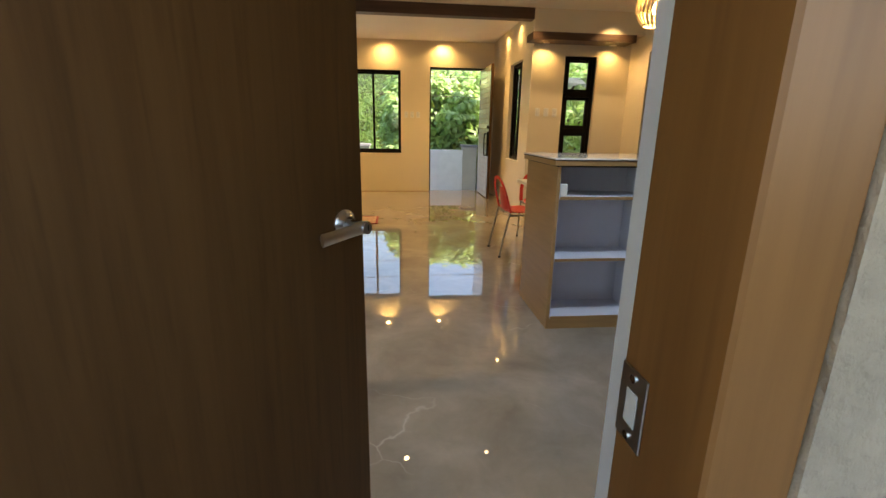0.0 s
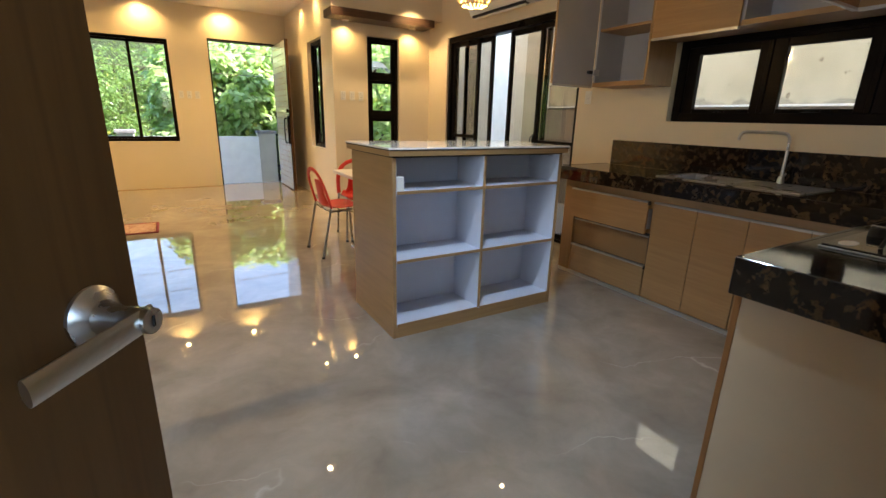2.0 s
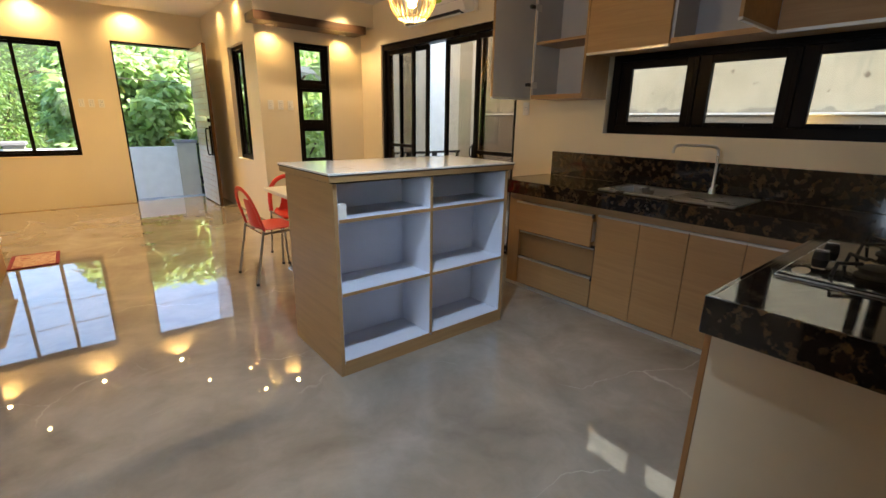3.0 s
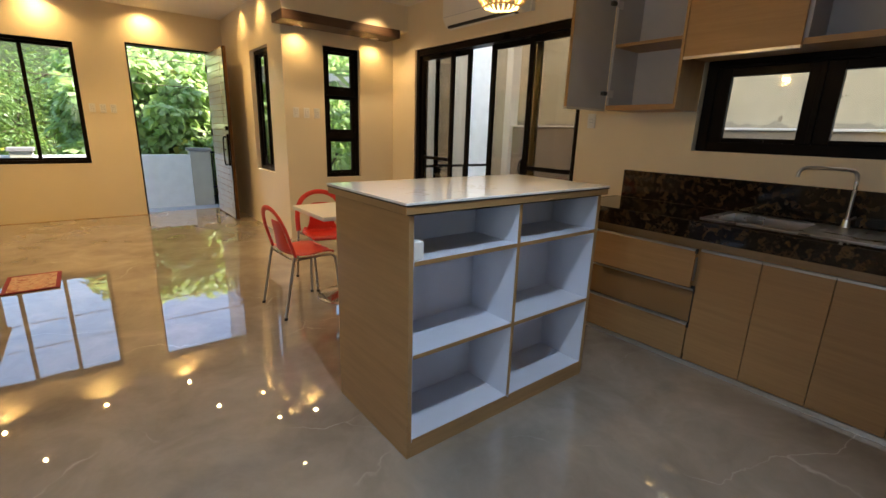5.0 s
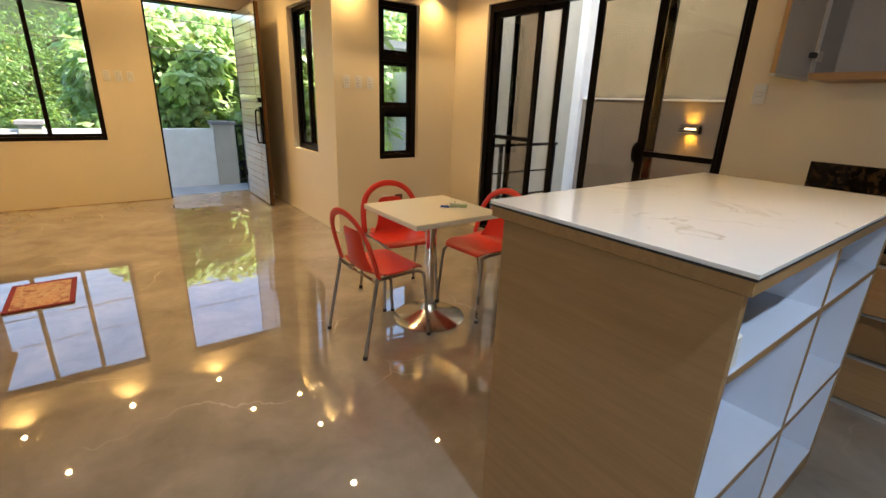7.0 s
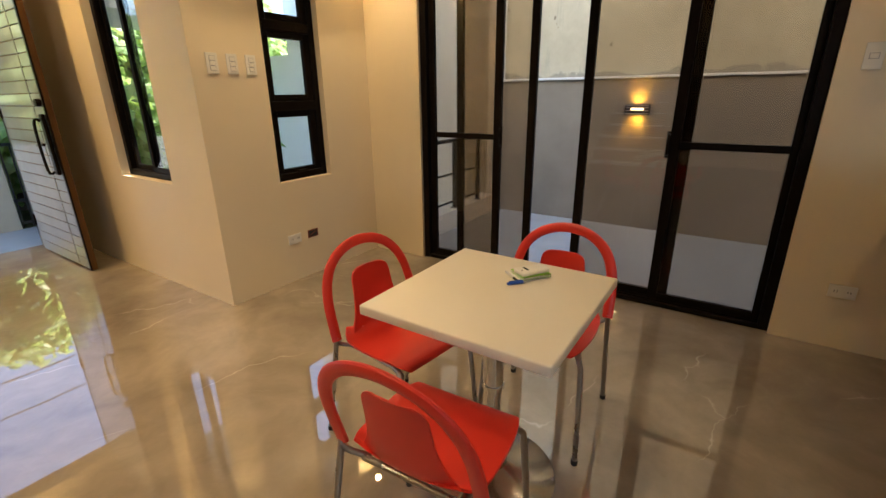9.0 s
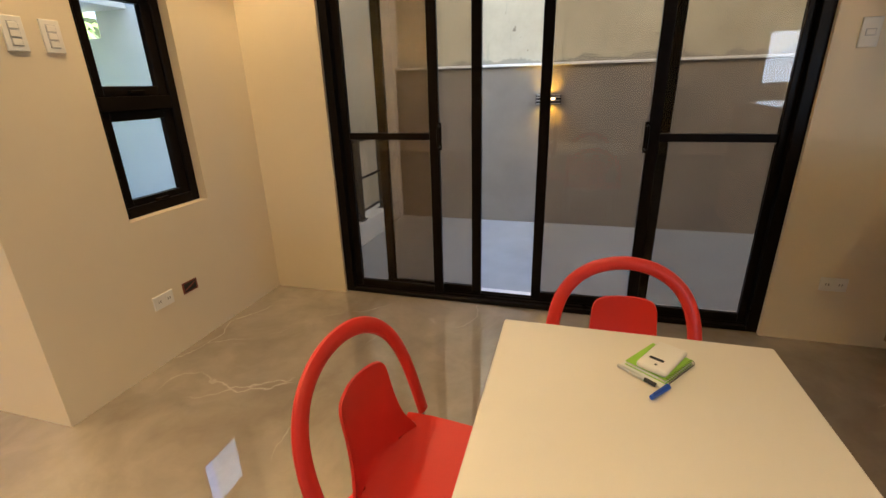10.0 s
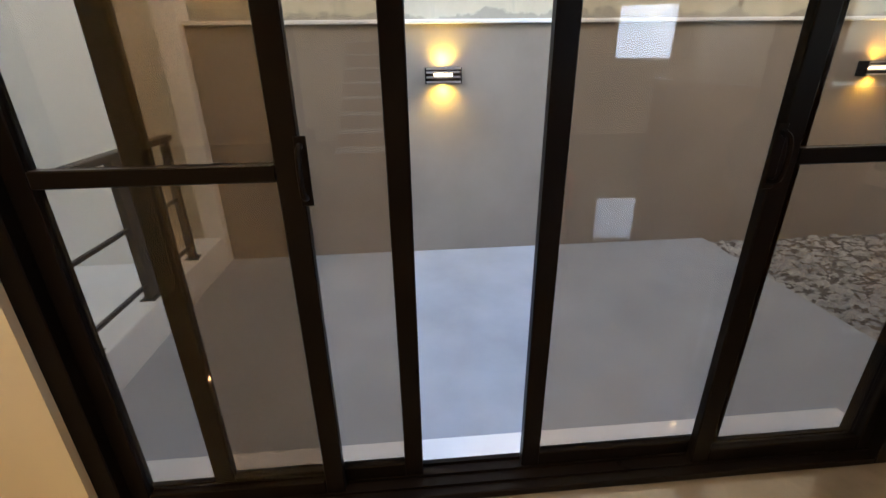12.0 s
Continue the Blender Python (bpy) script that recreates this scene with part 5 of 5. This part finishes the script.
# ---- patio wall lamps ----
def wall_lamp(y):
    x, z = 5.80, 1.178
    t = thing("wall_lamp", "dark slatted wall lamp glowing warm on the taupe wall", "wall lamp", (x, y, z), "patio wall lamps")
    part("back_plate", bm_box(x - 0.012, x, y - 0.12, y + 0.12, z - 0.05, z + 0.05, 0.003), M_BLACK, t)
    for dz in (-0.045, -0.015, 0.015, 0.037):
        part("slat", bm_box(x - 0.085, x - 0.078, y - 0.115, y + 0.115, z + dz, z + dz + 0.012, 0.001), M_ALU, t)
    for s in (-1, 1):
        part("side", bm_box(x - 0.085, x - 0.012, y + s * 0.117 - 0.003, y + s * 0.117 + 0.003, z - 0.05, z + 0.05), M_BLACK, t)
    part("bulb", bm_cyl((x - 0.045, y - 0.06, z), (x - 0.045, y + 0.06, z), 0.014, seg=14), M_BULB, t, "glowing tube bulb")
    for s in (-1, 1):
        lp = new("lamp", bpy.data.lights.new("lamp", "SPOT"))
        lp.data.energy, lp.data.spot_size, lp.data.spot_blend, lp.data.color, lp.data.shadow_soft_size = 2.2, radians(140), 1.0, (1.0, 0.58, 0.06), 0.02
        lp.matrix_world = look((x - 0.05, y, z + s * 0.052), (x + 0.02, y, z + s * 0.3))


wall_lamp(4.83)
wall_lamp(1.70)


# ---- gravel ----
def gravel():
    rng = random.Random(4)
    verts, faces = [], []
    for _ in range(5200):
        x, y = 3.72 + 2.07 * rng.random(), 2.74 - 2.9 * rng.random() ** 1.3
        s = 0.010 + 0.030 * rng.random() ** 2.5
        b = len(verts)
        zz = -0.148 + s * 0.25
        for k in range(5):
            a = 2 * math.pi * k / 5 + rng.random()
            r = s * (0.7 + 0.6 * rng.random())
            verts.append((x + r * math.cos(a), y + r * math.sin(a), zz + s * 0.15 * rng.random()))
        verts.append((x, y, zz + s * (0.5 + 0.4 * rng.random())))
        for k in range(5):
            faces.append((b + k, b + (k + 1) % 5, b + 5))
    me = bpy.data.meshes.new("gravel")
    me.from_pydata(verts, [], faces)
    me.materials.append(M_STONE)
    tagged(new("gravel", me), label="loose pale stones on grey-brown soil beside the patio slab", category="gravel", kind="stuff")


gravel()
struct("ground_soil", bm_box(XR + 0.17, 5.8, -2.4, 2.76, -0.15, -0.145), M_SOIL, "grey-brown soil strip")


# ---- garden plants ----
def leaf_cloud(rng, blobs, count, size, droop=0.5, narrow=0.5):
    """Verts and faces of many bent leaves in uneven clumps. blobs: (x, y, z, radius)."""
    V, F = [], []
    weights = [b[3] ** 2 for b in blobs]
    for _ in range(count):
        bx, by, bz, br = rng.choices(blobs, weights)[0]
        d = Vector((rng.gauss(0, 1), rng.gauss(0, 1), rng.gauss(0, 0.9))).normalized() * br * (0.55 + 0.5 * rng.random())
        c = Vector((bx, by, bz)) + d
        s = size * (0.6 + 0.8 * rng.random())
        direction = Vector((d.x + rng.gauss(0, br * 0.5), d.y + rng.gauss(0, br * 0.5), -droop * br * rng.random() + d.z * 0.3)).normalized()
        sidev = direction.cross(Vector((rng.gauss(0, 0.4), rng.gauss(0, 0.4), 1))).normalized()
        nrm = sidev.cross(direction)
        i = len(V)
        w = s * narrow
        V += [c, c + direction * s * 0.45 + sidev * w * 0.5 - nrm * s * 0.05, c + direction * s * 0.45 - sidev * w * 0.5 - nrm * s * 0.05,
              c + direction * s * 0.5 + nrm * s * 0.03, c + direction * s - nrm * s * 0.18]
        F += [(i, i + 1, i + 3), (i, i + 3, i + 2), (i + 1, i + 4, i + 3), (i + 3, i + 4, i + 2)]
    return V, F


def tree(name, label, x, y, h, spread, leaf, count, material, seed, zlow=0.2, droop=0.5, narrow=0.5, lobes=14):
    rng = random.Random(seed)
    t = thing(name, label, "tree" if h > 2.5 else "shrub", (x, y, -0.36))
    bm = bmesh.new()
    blobs = []
    top = Vector((x + rng.uniform(-0.2, 0.2), y, h * 0.8))
    base = Vector((x, y, -0.36))
    bm_cyl(base, top, 0.03 + h * 0.018, 0.015, 8, bm)
    for k in range(lobes):
        u = k / lobes
        z = zlow * h + (1 - zlow) * h * u
        a = rng.random() * 6.283
        r = spread * (0.35 + 0.65 * rng.random()) * math.sin(math.pi * (0.18 + 0.72 * u))
        c = Vector((x + r * math.cos(a), y + r * math.sin(a), z))
        start = base.lerp(top, min(0.95, max(0.1, u * 0.85)))
        bm_tube(smooth_path([start, start.lerp(c, 0.5) + Vector((0, 0, 0.1 * h * rng.random())), c], 3), 0.012 + 0.004 * h, 6, bm)
        blobs.append((c.x, c.y, c.z, spread * rng.uniform(0.25, 0.48)))
    part("trunk", bm, M_BARK, t, "grey-brown trunk and limbs")
    V, F = leaf_cloud(rng, blobs, count, leaf, droop, narrow)
    me = bpy.data.meshes.new("crown")
    me.from_pydata([v - base for v in V], [], F)
    me.materials.append(material)
    cr = new("crown", me)
    cr.parent = t


BL = "broad-leaved sunlit green tree behind the terrace wall"
for i, (x, y, h, s) in enumerate([(0.55, 13.4, 2.5, 0.9), (1.5, 13.2, 2.6, 1.2), (2.7, 13.5, 2.75, 1.3), (4.0, 13.4, 2.9, 1.4), (0.9, 14.6, 2.9, 1.4), (2.2, 14.9, 3.0, 1.4), (3.6, 15.0, 3.2, 1.5), (5.4, 13.8, 3.4, 1.6), (7.0, 14.5, 3.6, 1.7)]):
    tree("broadleaf_tree", BL, x, y, h, s, 0.21, 4600, M_LEAF_A, 20 + i, 0.04, 1.6, 0.85, 18)
FL = "fine-leaved yellow-green tree behind the terrace wall"
for i, (x, y, h, s) in enumerate([(-1.2, 19.5, 3.0, 1.9), (-3.4, 20.0, 3.3, 2.1), (-5.8, 20.5, 3.5, 2.2), (-8.2, 20.0, 3.5, 2.3), (-10.8, 20.5, 3.6, 2.4), (-2.2, 17.6, 2.0, 1.5), (-4.6, 17.8, 2.2, 1.6), (-7.2, 18.0, 2.3, 1.8), (0.9, 19.8, 3.0, 1.8), (-9.8, 17.5, 2.4, 1.9), (3.2, 20.0, 3.4, 2.0)]):
    tree("fine_leaved_tree", FL, x, y, h, s, 0.14, 8000, M_LEAF_B, 60 + i, 0.02, 0.6, 0.34, 20)
for i, (x, y) in enumerate([(-3.4, 13.5), (-5.2, 14.2), (-2.2, 15.2), (-6.8, 15.0)]):
    tree("garden_shrub", "low dark green shrub behind the terrace wall", x, y, 1.1, 0.9, 0.12, 3500, M_LEAF_B, 90 + i, 0.05, 0.6, 0.34, 12)
tree("potted_palm", "green broad-leaved shrub outside the nook window", 3.3, 8.6, 2.3, 0.55, 0.34, 130, M_LEAF_A, 99, 0.25, 0.8, 0.32, 9)


def cable(name, p0, p1, sag, r=0.007):
    t = thing(name, "thin brown overhead cable sagging before the trees", "cable", p0, "overhead cables")
    a, b = Vector(p0), Vector(p1)
    part("line", bm_tube([a.lerp(b, k / 16) - Vector((0, 0, sag * 4 * (k / 16) * (1 - k / 16))) for k in range(17)], r, 6), M_BARK, t)


cable("overhead_cable", (-9, 11.2, 3.0), (9, 10.9, 2.5), 0.25)
cable("overhead_cable", (-9, 11.3, 2.5), (9, 11.0, 2.05), 0.2)
struct("backdrop", bm_box(-30, 30, 26, 26.3, -0.36, 4.6), M_GRASS, "dark hedge line in the distance")
